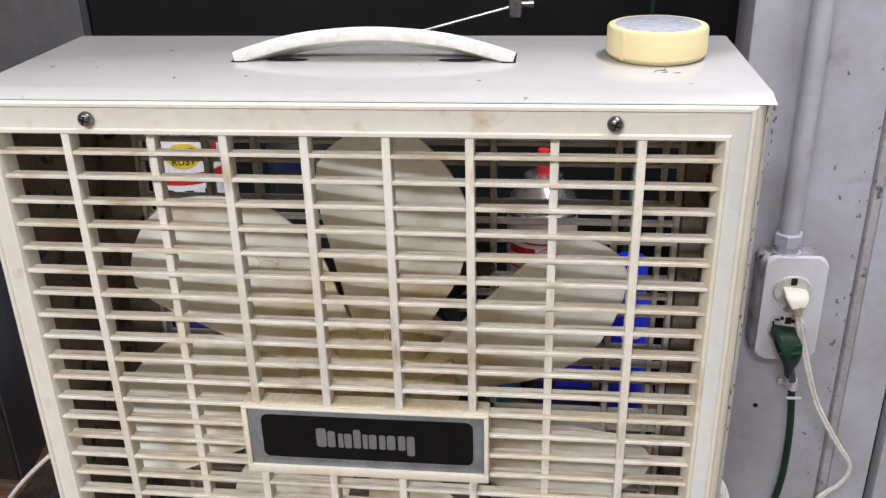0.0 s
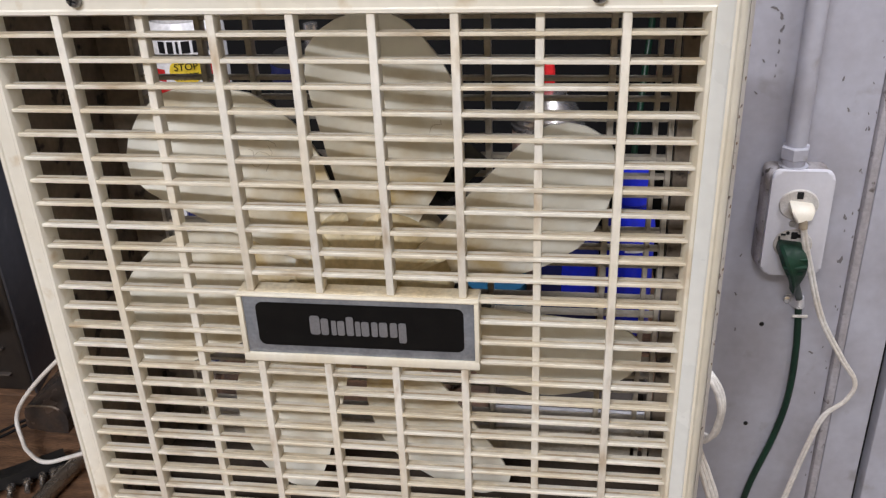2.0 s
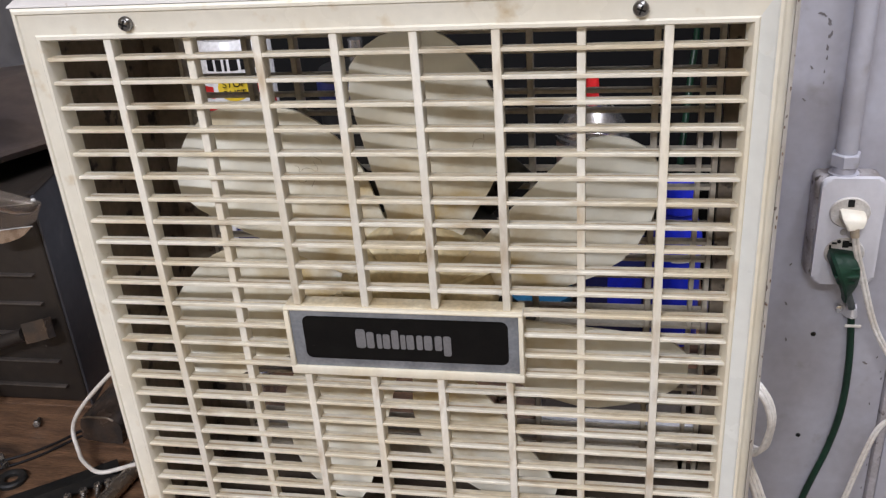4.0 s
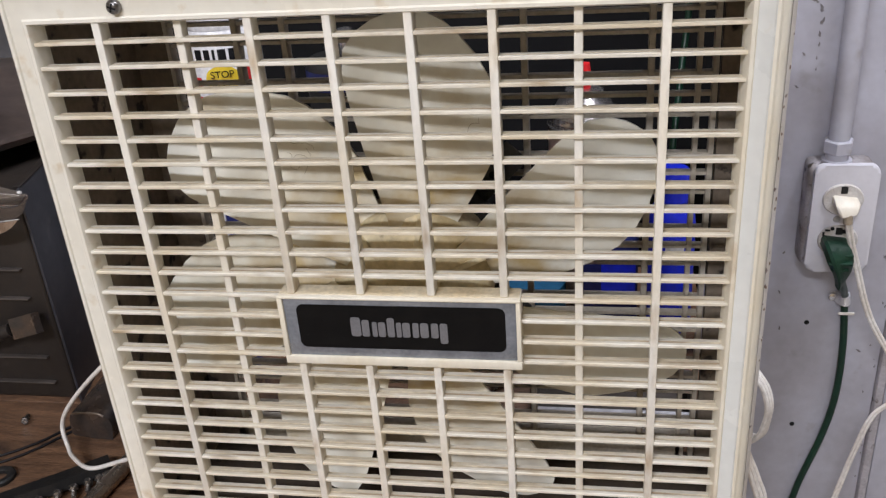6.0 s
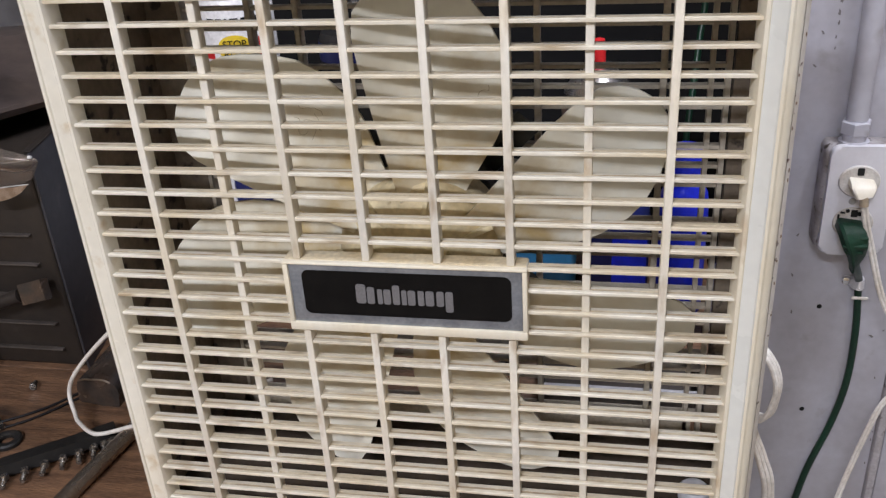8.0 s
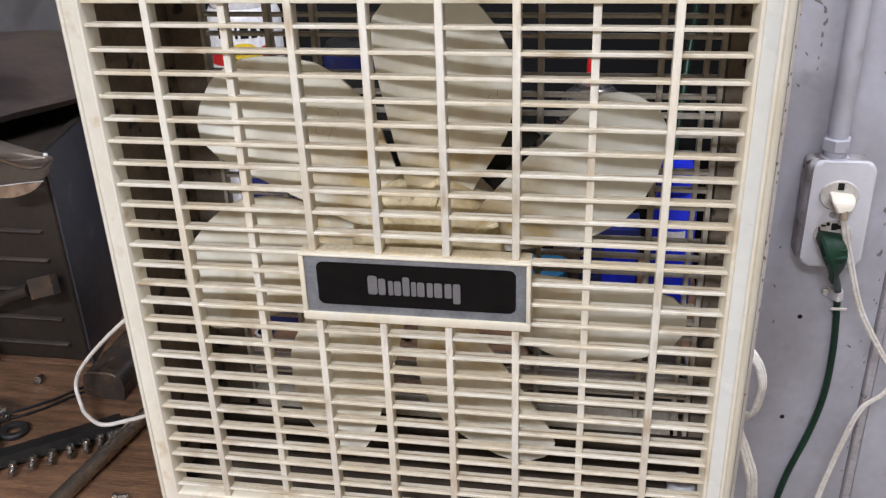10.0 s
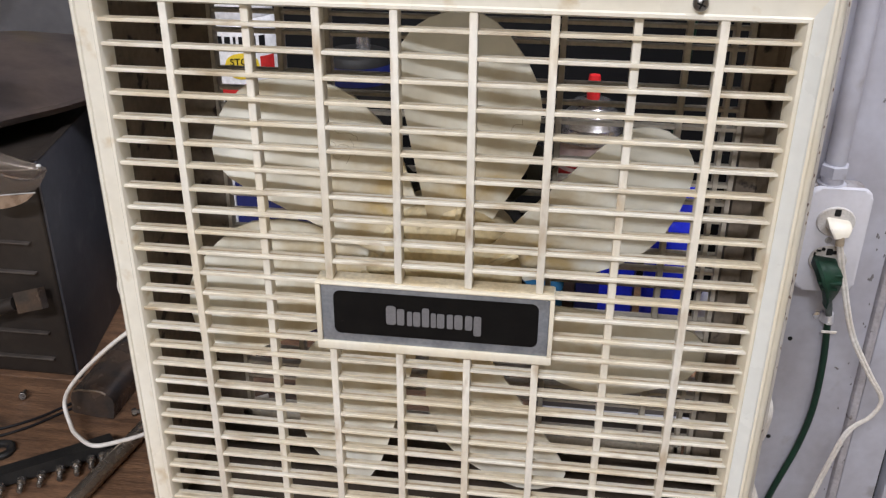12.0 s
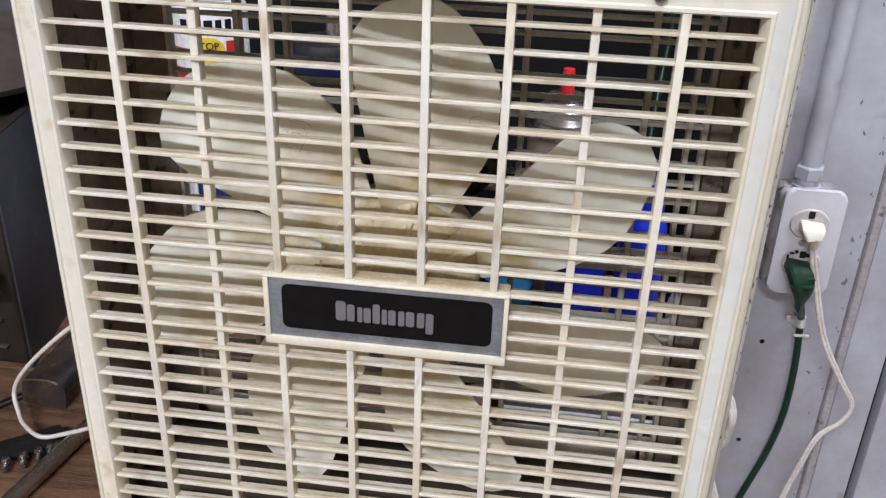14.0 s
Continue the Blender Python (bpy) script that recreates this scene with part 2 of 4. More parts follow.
INK = mat("dark_ink", (0.010, 0.010, 0.012), 0.5, bump=0, spec=0.2)
TIN = mat("tin_dome", (0.66, 0.64, 0.64), 0.24, metal=0.9, scale=40, amount=0.25, bump=0)
PINKLABEL = mat("pale_pink_label", (0.62, 0.50, 0.47), 0.4, second=(0.55, 0.36, 0.33), scale=90, amount=0.6, bump=0)
REDCAP = mat("red_nozzle", (0.75, 0.025, 0.03), 0.35, bump=0, amount=0.2)
BLUE = mat("bright_blue_plastic", (0.01, 0.03, 0.75), 0.3, second=(0.01, 0.02, 0.5), scale=20, amount=0.4, bump=0)
NAVY = mat("navy_print", (0.012, 0.02, 0.13), 0.35, second=(0.01, 0.015, 0.08), scale=20, amount=0.5, bump=0)
TEAL = mat("teal_print", (0.02, 0.12, 0.24), 0.35, scale=20, amount=0.4, bump=0)
MILKY = mat("milky_plastic", (0.66, 0.66, 0.70), 0.3, scale=20, amount=0.2, bump=0)
CLEAR = glass("clear_shield_plastic", (0.86, 0.81, 0.76), 0.10, 0.03)
COPPERY = mat("amber_shield_edge", (0.34, 0.24, 0.17), 0.25, second=(0.50, 0.36, 0.25), scale=90, amount=0.8, bump=0.1)
# white for the shield's modelled glints and the pen's print
GLINT_PRINT = mat("glint_and_print_white", (0.72, 0.72, 0.72), 0.2, second=(0.30, 0.30, 0.30), scale=120, amount=0.7, bump=0)
BOXGRIME = mat("grimy_box_paint", (0.42, 0.40, 0.42), 0.5, second=(0.20, 0.17, 0.15), scale=60, amount=0.8, bump=0.2, bump_scale=90, spots=(0.07, 0.055, 0.045), spot_scale=110, spot_at=0.60)
YELLOWISH = mat("yellowed_rag", (0.48, 0.36, 0.12), 0.55, second=(0.32, 0.22, 0.06), scale=25, amount=0.7, bump=0.1)
PENBLUE = mat("blue_pen_plastic", (0.02, 0.06, 0.62), 0.3, bump=0)
REDGRIP = mat("dark_red_grip", (0.10, 0.012, 0.012), 0.4, second=(0.04, 0.008, 0.008), scale=40, amount=0.6, bump=0.05)
DIFFUSER = bpy.data.materials.new("lit_diffuser")
DIFFUSER.use_nodes = True
DIFFUSER.node_tree.nodes["Principled BSDF"].inputs["Emission Color"].default_value = (0.95, 0.97, 1, 1)
DIFFUSER.node_tree.nodes["Principled BSDF"].inputs["Emission Strength"].default_value = 2.0


# ---- mesh helpers ----
def finish(name, bm, material, smooth=None):
    me = bpy.data.meshes.new(name)
    bmesh.ops.recalc_face_normals(bm, faces=bm.faces[:])
    bm.to_mesh(me)
    bm.free()
    for mt in material if isinstance(material, (list, tuple)) else [material]:
        me.materials.append(mt)
    if smooth:
        me.shade_smooth()
        if smooth < 180:
            me.set_sharp_from_angle(angle=radians(smooth))
    return me


def part(name, bm, material, parent=None, label="", smooth=40):
    ob = new(name, finish(name, bm, material, smooth))
    ob.parent = parent
    if label:
        ob["label"] = label
    return ob


def share(name, me, parent, m):
    ob = new(name, me)
    ob.parent = parent
    ob.matrix_local = m
    return ob


def base(name, place, label, category, group=""):
    ob = new(name)
    ob.empty_display_size = 0.02
    ob.location = place
    return tagged(ob, label, category, group)


def box(x0, x1, y0, y1, z0, z1, bevel=0.0, segments=2, bm=None):
    bm = bm or bmesh.new()
    m = Matrix.Translation(((x0 + x1) / 2, (y0 + y1) / 2, (z0 + z1) / 2)) @ Matrix.Diagonal((abs(x1 - x0), abs(y1 - y0), abs(z1 - z0), 1))
    vs = bmesh.ops.create_cube(bm, size=1, matrix=m)["verts"]
    if bevel:
        es = {e for v in vs for e in v.link_edges}
        bmesh.ops.bevel(bm, geom=list(es), offset=bevel, segments=segments, affect="EDGES", profile=0.5)
    return bm


def lathe(profile, steps=28, bm=None, m=Matrix()):
    """Turns (radius, height) points about z."""
    bm = bm or bmesh.new()
    rings = []
    for r, h in profile:
        if r < 1e-6:
            rings.append([bm.verts.new(m @ Vector((0, 0, h)))])
        else:
            rings.append([bm.verts.new(m @ Vector((r * math.cos(2 * math.pi * k / steps), r * math.sin(2 * math.pi * k / steps), h))) for k in range(steps)])
    for a, b in zip(rings, rings[1:]):
        for k in range(steps):
            q = [a[k % len(a)], a[(k + 1) % len(a)], b[(k + 1) % len(b)], b[k % len(b)]]
            q = list(dict.fromkeys(q))
            if len(q) > 2:
                bm.faces.new(q)
    return bm


def smooth_path(points, steps=8):
    pts = [Vector(p) for p in points]
    out = []
    for i in range(len(pts) - 1):
        p0, p1, p2, p3 = pts[max(i - 1, 0)], pts[i], pts[i + 1], pts[min(i + 2, len(pts) - 1)]
        for k in range(steps):
            t = k / steps
            out.append(0.5 * ((2 * p1) + (p2 - p0) * t + (2 * p0 - 5 * p1 + 4 * p2 - p3) * t * t + (3 * p1 - p0 - 3 * p2 + p3) * t ** 3))
    out.append(pts[-1])
    return out


def sweep(points, radius, sides=10, bm=None, steps=8, section=None):
    """A tube, or a bar of another section, along a smooth path."""
    bm = bm or bmesh.new()
    path = smooth_path(points, steps) if steps > 1 else [Vector(p) for p in points]
    section = section or [(radius * math.cos(2 * math.pi * k / sides), radius * math.sin(2 * math.pi * k / sides)) for k in range(sides)]
    up = Vector((0.13, 0.31, 0.94)).normalized()
    rings = []
    for i, p in enumerate(path):
        t = (path[min(i + 1, len(path) - 1)] - path[max(i - 1, 0)]).normalized()
        side = t.cross(up)
        side = side.normalized() if side.length > 1e-4 else Vector((1, 0, 0))
        up = side.cross(t).normalized()
        rings.append([bm.verts.new(p + side * a + up * b) for a, b in section])
    n = len(section)
    for a, b in zip(rings, rings[1:]):
        for k in range(n):
            bm.faces.new((a[k], a[(k + 1) % n], b[(k + 1) % n], b[k]))
    bm.faces.new(rings[0])
    bm.faces.new(rings[-1])
    return bm


FLAT_CORD = [(0.0031 * math.cos(a) * (1.0 if abs(math.cos(a)) > 0.25 else 0.9), 0.0016 * math.sin(a) * (0.72 if abs(math.cos(a)) < 0.3 else 1.0))
             for a in [2 * math.pi * k / 16 for k in range(16)]]


def structure(name, bm, material, label, category):
    return tagged(part(name, bm, material, smooth=30), label, category, kind="structure")


# ---- the room ----
structure("floor", box(-3, 3, -3, 3, -0.96, -0.90), CONCRETE, "grey concrete workshop floor below the bench", "floor")
# unseen ceiling and three walls, added to close the room and bounce warm light
structure("ceiling", box(-3, 3, -3, 3, CEIL, CEIL + 0.08), CEILM, "unseen cream ceiling tinted for warm bounced light", "ceiling")
structure("wall_south", box(-3, 3, -3.1, -3, -0.90, CEIL), BOUNCEWALL, "unseen tan wall added to warm the bounced light", "wall")
structure("wall_west", box(-3.1, -3, -3, 3, -0.90, CEIL), BOUNCEWALL, "unseen tan wall added to warm the bounced light", "wall")
structure("wall_east", box(3, 3.1, -3, 3, -0.90, CEIL), BOUNCEWALL, "unseen tan wall added to warm the bounced light", "wall")
structure("wall_north", box(-0.42, 3, 0.60, 0.68, -0.90, CEIL), BACKBLACK, "black painted wall behind the bench", "wall")
structure("wall_north_grey", box(-3, -0.424, 0.585, 0.68, -0.90, CEIL), GREYWALL, "dark grey painted wall panel behind the bench", "wall")
structure("trim", box(-3, -0.60, 0.574, 0.584, 0.172, 0.180, 0.001), LILAC, "pale painted ledge strip along the grey wall", "trim")
for place, watts, turn in LAMPS:
    lamp = base("ceiling_light", (place[0], place[1], CEIL), "white fluorescent tube fixture fixed under the ceiling", "ceiling light", "ceiling lights")
    lamp.rotation_euler = (0, 0, radians(turn))
    part("housing", box(-0.63, 0.63, -0.10, 0.10, -0.05, -0.001, 0.006), CEILM, lamp)
    for k in (-0.045, 0.045):
        part("tube", lathe([(0, -0.6), (0.013, -0.6), (0.013, 0.6), (0, 0.6)], 12, m=pose(0, k, -0.066, 0, 90, 0)), DIFFUSER, lamp)

# painted steel column beside the bench
COLY = 0.335
column = base("steel_column", (0.33, COLY, -0.90), "lilac-grey painted steel column with worn folded edges", "column")
column["kind"] = "structure"


def col(name, x0, x1, y0, z0, z1, material, bevel=0.0015, depth=0.06, label=""):
    return part(name, box(x0 - 0.33, x1 - 0.33, y0 - COLY, y0 - COLY + depth, z0 + 0.90, z1 + 0.90, bevel), material, column, label)


col("face_panel", 0.254, 0.364, COLY, -0.90, CEIL, LILAC)
col("folded_edge", 0.3645, 0.3725, COLY - 0.005, -0.90, CEIL, LILAC_WORN, 0.003)
col("side_panel", 0.373, 0.408, COLY - 0.002, -0.90, CEIL, LILAC)
col("dark_gap", 0.4085, 0.4145, COLY + 0.012, -0.90, CEIL, HOLE, 0)
col("outer_panel", 0.415, 0.95, COLY - 0.004, -0.90, CEIL, LILAC, 0.003)
for hx, hz in ((0.297, -0.011), (0.2956, -0.1256)):
    part("screw_hole", lathe([(0, 0.0012), (0.0018 if hz < 0 else 0.0014, 0.001), (0.0023 if hz < 0 else 0.0018, 0)], 12, m=pose(hx - 0.33, -0.0001, hz + 0.90, 90, 0, 0)), HOLE, column, "dark empty screw hole")

# chips and scratches in the paint
CHIPS = [(0.2785, 0.272, 1.6, 70), (0.2800, 0.262, 1.5, 110), (0.2790, 0.252, 1.2, 80), (0.3325, 0.222, 1.0, 95), (0.3405, 0.196, 1.1, 60), (0.3525, 0.100, 1.2, 85), (0.3560, 0.058, 1.8, 100), (0.3590, 0.180, 1.0, 75),
         (0.2660, 0.210, 0.9, 40), (0.2705, 0.060, 0.8, 120), (0.3450, -0.04, 1.2, 30), (0.3310, 0.30, 1.0, 70), (0.2720, 0.2790, 1.3, 10), (0.2745, 0.2775, 0.9, 35), (0.2795, 0.2440, 0.9, 92), (0.2788, 0.2330, 0.7, 85), (0.2792, 0.2240, 0.6, 95), (0.2690, 0.2365, 0.9, 50), (0.2705, 0.020, 0.9, 60), (0.2740, -0.018, 1.0, 80)]
# small nicks along the worn fold
CHIPS += [(random.uniform(0.3535, 0.3640), random.uniform(-0.20, 0.32), random.uniform(0.3, 0.8), random.uniform(55, 120)) for n in range(30)]
for cx, cz, k, turn in CHIPS:
    n = 9
    ring = [(0.0014 * k * (1.6 if j % 3 else 0.8) * math.cos(2 * math.pi * j / n), 0.0007 * k * (1.4 if j % 2 else 0.7) * math.sin(2 * math.pi * j / n)) for j in range(n)]
    bm = bmesh.new()
    front = [bm.verts.new((x, -0.0003, z)) for x, z in ring]
    back = [bm.verts.new((x * 1.1, 0.0002, z * 1.1)) for x, z in ring]
    bm.faces.new(front)
    for j in range(n):
        bm.faces.new((front[j], front[(j + 1) % n], back[(j + 1) % n], back[j]))
    part("paint_chip", bm, CHIP, column, "dark chip in the paint").matrix_local = pose(cx - 0.33, -0.0002, cz + 0.90, 0, turn, 0)

# ---- bench ----
bench = base("workbench", (-0.5, 0.15, -0.90), "worn brown wooden workbench with bolt holes and oil stains", "workbench")


def plank(i, y0, y1):
    part("plank", box(-1.3 + 0.5, 0.20 + 0.5, y0 - 0.15, y1 - 0.15, 0.86, 0.90, 0.0015), WOOD, bench)


for i, (y0, y1) in enumerate(((-0.13, 0.1595), (0.16, 0.42))):
    plank(i, y0, y1)
for lx in (-0.75, 0.62):
    for ly in (-0.22, 0.20):
        part("leg", box(lx - 0.04, lx + 0.04, ly - 0.03, ly + 0.03, 0, 0.859, 0.003), WOOD, bench)
for hx, hy in ((-0.1978, -0.0043), (-0.2179, -0.0094), (-0.2322, -0.0110)):
    part("bolt_hole", lathe([(0, 0.0006), (0.0026, 0.0006), (0.0030, 0)], 14, m=pose(hx + 0.5, hy - 0.15, 0.9001)), HOLE, bench, "dark drilled bolt hole")

# ---- box fan ----
PITCH, ROW, MID = 0.0389, 0.01296, 0.1752
fan = base("box_fan", (0, 0, 0), "aged cream box fan with a louvred grille, switched off", "fan")
# steel case: four folded walls
CL, CR, CY0, CY1, CZ = -0.1864, 0.1922, 0.0126, 0.131, 0.3735


def case_wall(name, x0, x1, z0, z1, material, label=""):
    return part(name, box(x0, x1, CY0, CY1, z0, z1, 0.0009, 2), material, fan, label)


case_wall("case_top", CL, CR, CZ - 0.0025, CZ, STEEL_PAINT, "glossy beige painted steel top with scratches")
case_wall("case_side", CL, CL + 0.0025, 0.002, CZ - 0.0027, SIDE_PAINT, "stained painted steel side")
case_wall("case_side", CR - 0.0025, CR, 0.002, CZ - 0.0027, SIDE_PAINT, "rust-speckled painted steel side")
case_wall("case_bottom", CL, CR, 0.0, 0.0018, SIDE_PAINT)
# mottled brown liner inside the case, darkest at the bottom
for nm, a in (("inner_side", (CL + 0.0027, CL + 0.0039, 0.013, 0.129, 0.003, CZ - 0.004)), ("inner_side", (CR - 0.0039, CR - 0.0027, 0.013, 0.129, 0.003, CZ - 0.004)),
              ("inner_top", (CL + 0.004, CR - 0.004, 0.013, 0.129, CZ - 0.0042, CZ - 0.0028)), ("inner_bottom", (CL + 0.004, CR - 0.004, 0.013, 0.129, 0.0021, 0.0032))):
    part(nm, box(*a), INNER_LOW if nm == "inner_bottom" else INNER, fan, "mottled brown inner steel")
# sloped front lip of the case round the grille frame
def prism(points, along, a, b):
    """A bar whose section (two other axes) runs along one axis from a to b."""
    bm = bmesh.new()
    ends = [[bm.verts.new((t, p, q) if along == "x" else (p, q, t)) for p, q in points] for t in (a, b)]
    n = len(points)
    for k in range(n):
        bm.faces.new((ends[0][k], ends[0][(k + 1) % n], ends[1][(k + 1) % n], ends[1][k]))
    bm.faces.new(ends[0])
    bm.faces.new(ends[1])
    return bm


part("case_lip", prism([(0.0125, CZ), (0.0112, CZ - 0.0001), (0.0018, 0.3709), (0.0012, 0.3702), (0.0125, 0.3702)], "x", CL, CR - 0.0004), STEEL_PAINT, fan, "beige folded steel lip over the grille")
part("frame_return", prism([(0.1893, 0.0125), (0.1893, 0.0082), (0.1886, 0.0056), (0.1875, 0.0034), (0.1858, 0.0018), (0.18455, 0.0011), (0.18455, 0.0125)], "z", 0.001, 0.3696), FRAME_EDGE, fan, "yellowed rounded return of the grille frame")
part("case_lip", prism([(CR, 0.0125), (CR - 0.0002, 0.0112), (0.1896, 0.0084), (0.18935, 0.0125)], "z", 0.001, 0.3696), SIDE_PAINT, fan, "rust-speckled folded steel lip")
part("case_lip", prism([(CL, 0.0125), (CL, 0.0110), (-0.1852, 0.0090), (-0.1849, 0.0125)], "z", 0.001, 0.3696), SIDE_PAINT, fan, "stained folded steel lip")
for k in range(13):
    z = 0.360 - 0.0165 * k + random.uniform(-0.008, 0.008)
    w, x = random.uniform(0.0004, 0.0008), random.uniform(0.1901, 0.1918)
    y = 0.0086 + (x - 0.1898) / (CR - 0.0002 - 0.1898) * 0.0026
    part("rust_speck", lathe([(0, 0.0002), (w, 0.0001), (w * 1.15, -0.0002)], 7, m=pose(x, y - 0.0002, z, 90, 0, 55) @ Matrix.Diagonal((0.8, random.uniform(0.9, 2.2), 1, 1))), RUSTM, fan)
grille = part("front_grille_frame", bmesh.new(), FRAME, fan)
# frame profile: inset from the outer edge, depth; mitred round the rectangle
FX, FZ0, FZ1 = 0.1845, 0.0008, 0.3698
PROFILE = [(0.0, 0.0125), (0.0, 0.0012), (0.0012, 0.0), (0.0026, 0.0), (0.0032, 0.0011), (0.0040, 0.0013), (0.0100, 0.0016), (0.0108, 0.0006), (0.0124, 0.0006),
           (0.0138, 0.0040), (0.0146, 0.0125)]
bm = bmesh.new()
loops = []
for d, y in PROFILE:
    top = d if d < 0.009 else d + 0.0034
    loops.append([bm.verts.new((x, y, z)) for x, z in ((-FX + d, FZ0 + d), (FX - d, FZ0 + d), (FX - d, FZ1 - top), (-FX + d, FZ1 - top))])
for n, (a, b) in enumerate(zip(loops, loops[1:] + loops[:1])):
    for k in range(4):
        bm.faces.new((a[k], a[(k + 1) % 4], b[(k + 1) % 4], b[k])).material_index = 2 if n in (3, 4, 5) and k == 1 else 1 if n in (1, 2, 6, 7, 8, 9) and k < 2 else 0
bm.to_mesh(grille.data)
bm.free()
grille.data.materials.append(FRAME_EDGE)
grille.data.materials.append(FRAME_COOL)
grille["label"] = "cream moulded grille frame with yellowed edges"
grille.data.shade_smooth()
grille.data.set_sharp_from_angle(angle=radians(35))

OX = FX - 0.0140
# slats: a shallow louvre section with a front lip, swept across
def slat_mesh(name, x0, x1):
    sec = [(0.0022, -0.0007), (0.0026, -0.0010), (0.0032, -0.0009), (0.0046, -0.0003), (0.0088, 0.0002), (0.0090, 0.0009), (0.0064, 0.0009), (0.0060, 0.0004), (0.0052, 0.0004), (0.0048, 0.0009), (0.0026, 0.0010), (0.0022, 0.0007)]
    bm = bmesh.new()
    ends = [[bm.verts.new((x, y, z)) for y, z in sec] for x in (x0, x1)]
    for k in range(len(sec)):
        f = bm.faces.new((ends[0][k], ends[0][(k + 1) % len(sec)], ends[1][(k + 1) % len(sec)], ends[1][k]))
        f.material_index = 1 if 6 <= k <= 8 else 0
    bm.faces.new(ends[0])
    bm.faces.new(ends[1])
    return finish(name, bm, [CREAM, GRIME], 30)


BADX = 0.0655
full, left, right = slat_mesh("slat", -OX - 0.001, OX + 0.001), slat_mesh("slat", -OX - 0.001, -BADX), slat_mesh("slat", BADX + 0.0005, OX + 0.001)
for r in range(1, 27):
    z = MID + (14 - r) * ROW
    for me in ((left, right) if 12 <= r <= 15 else (full,)):
        share("slat", me, grille, pose(0, 0, z, random.uniform(-1.5, 1.5), random.uniform(-0.12, 0.12), 0))
FRONT_BARS, DEEP_BARS = (1, 3, 4, 5, 6, 8), (2, 7)
for i in range(1, 9):
    x = (i - 4.5) * PITCH + (0.0018 if i == 2 else 0)
    y0, y1 = (0.0016, 0.0112) if i in FRONT_BARS else (0.0052, 0.0125)
    spans = [(0.0135, 0.1592), (0.2035, 0.3545)] if 3 <= i <= 6 else [(0.0135, 0.3545)]
    for z0, z1 in spans:
        bm = box(x - 0.0021, x + 0.0021, y0, y1, z0, z1, 0.0006, 2)
        part("upright_bar", bm, UPRIGHT, grille)

# badge in the middle of the grille
badge = part("badge", box(-BADX - 0.0008, BADX + 0.0016, 0.0012, 0.0125, 0.1598, 0.2030, 0.0006), CREAM, grille, "yellowed cream badge holder")
for x0, x1, z0, z1 in ((-BADX - 0.0008, BADX + 0.0016, 0.1598, 0.1650), (-BADX - 0.0008, BADX + 0.0016, 0.2016, 0.2030), (-BADX - 0.0008, -0.0633, 0.1651, 0.2015), (0.0646, BADX + 0.0016, 0.1651, 0.2015)):
    part("holder_border", box(x0, x1, -0.0016, 0.0016, z0, z1, 0.0005), FRAME_EDGE, badge, "raised cream border of the badge holder")
part("holder_top", box(-BADX, BADX + 0.0008, 0.0020, 0.0124, 0.2028, 0.2033, 0.0002), GRIME_TOP, badge, "brown dust on top of the badge holder")
part("badge_rim", box(-0.0632, 0.0645, -0.0002, 0.0014, 0.1651, 0.2015, 0.0003), BADGE_GREY, badge, "grey metal badge plate")


def rounded_plate(x0, x1, z0, z1, y0, y1, r):
    bm = bmesh.new()
    pts = []
    for cx, cz, a0 in ((x1 - r, z1 - r, 0), (x0 + r, z1 - r, 90), (x0 + r, z0 + r, 180), (x1 - r, z0 + r, 270)):
        for k in range(7):
            a = radians(a0 + 15 * k)
            pts.append((cx + r * math.cos(a), cz + r * math.sin(a)))
    f = [bm.verts.new((x, y0, z)) for x, z in pts]
    b = [bm.verts.new((x, y1, z)) for x, z in pts]
    bm.faces.new(f)
    bm.faces.new(b)
    for k in range(len(pts)):
        bm.faces.new((f[k], f[(k + 1) % len(pts)], b[(k + 1) % len(pts)], b[k]))
    return bm


part("badge_field", rounded_plate(-0.0562, 0.0588, 0.1706, 0.1980, -0.0006, -0.0003, 0.0040), BLACK, badge, "black rounded field of the badge")
# the maker's mark as plain silver blocks: left edge, width, bottom, top
for mx, mw, z0, z1 in ((-0.0262, 0.0056, 0.1780, 0.1900), (-0.0200, 0.0042, 0.1780, 0.1884), (-0.0142, 0.0028, 0.1780, 0.1872), (-0.0108, 0.0040, 0.1780, 0.1872), (-0.0058, 0.0040, 0.1780, 0.1900),
                       (-0.0008, 0.0028, 0.1780, 0.1872), (0.0026, 0.0042, 0.1780, 0.1872), (0.0082, 0.0034, 0.1780, 0.1872), (0.0124, 0.0046, 0.1780, 0.1872), (0.0184, 0.0040, 0.1780, 0.1872), (0.0232, 0.0042, 0.1746, 0.1872)):
    part("silver_mark", rounded_plate(mx, mx + mw, z0 + 0.0006, z1 + 0.0006, -0.0010, -0.0005, mw * 0.3), SILVER, badge, "silver printed mark")

# screws at the top of the frame
for sx, sz in ((-0.1231, 0.3612), (0.1234, 0.3612)):
    s = part("screw", lathe([(0, 0.0026), (0.0012, 0.0026), (0.0030, 0.0018), (0.0036, 0.0006), (0.0036, -0.001)], 20, m=pose(sx, 0.0, sz, 90, 0, 0)), SCREW, fan, "dark pan-head screw")
    for a in (20, 110):
        part("slot", box(-0.0021, 0.0021, -0.0030, -0.0022, -0.0004, 0.0004), HOLE, s).matrix_local = pose(sx, 0, sz, 0, a, 0)

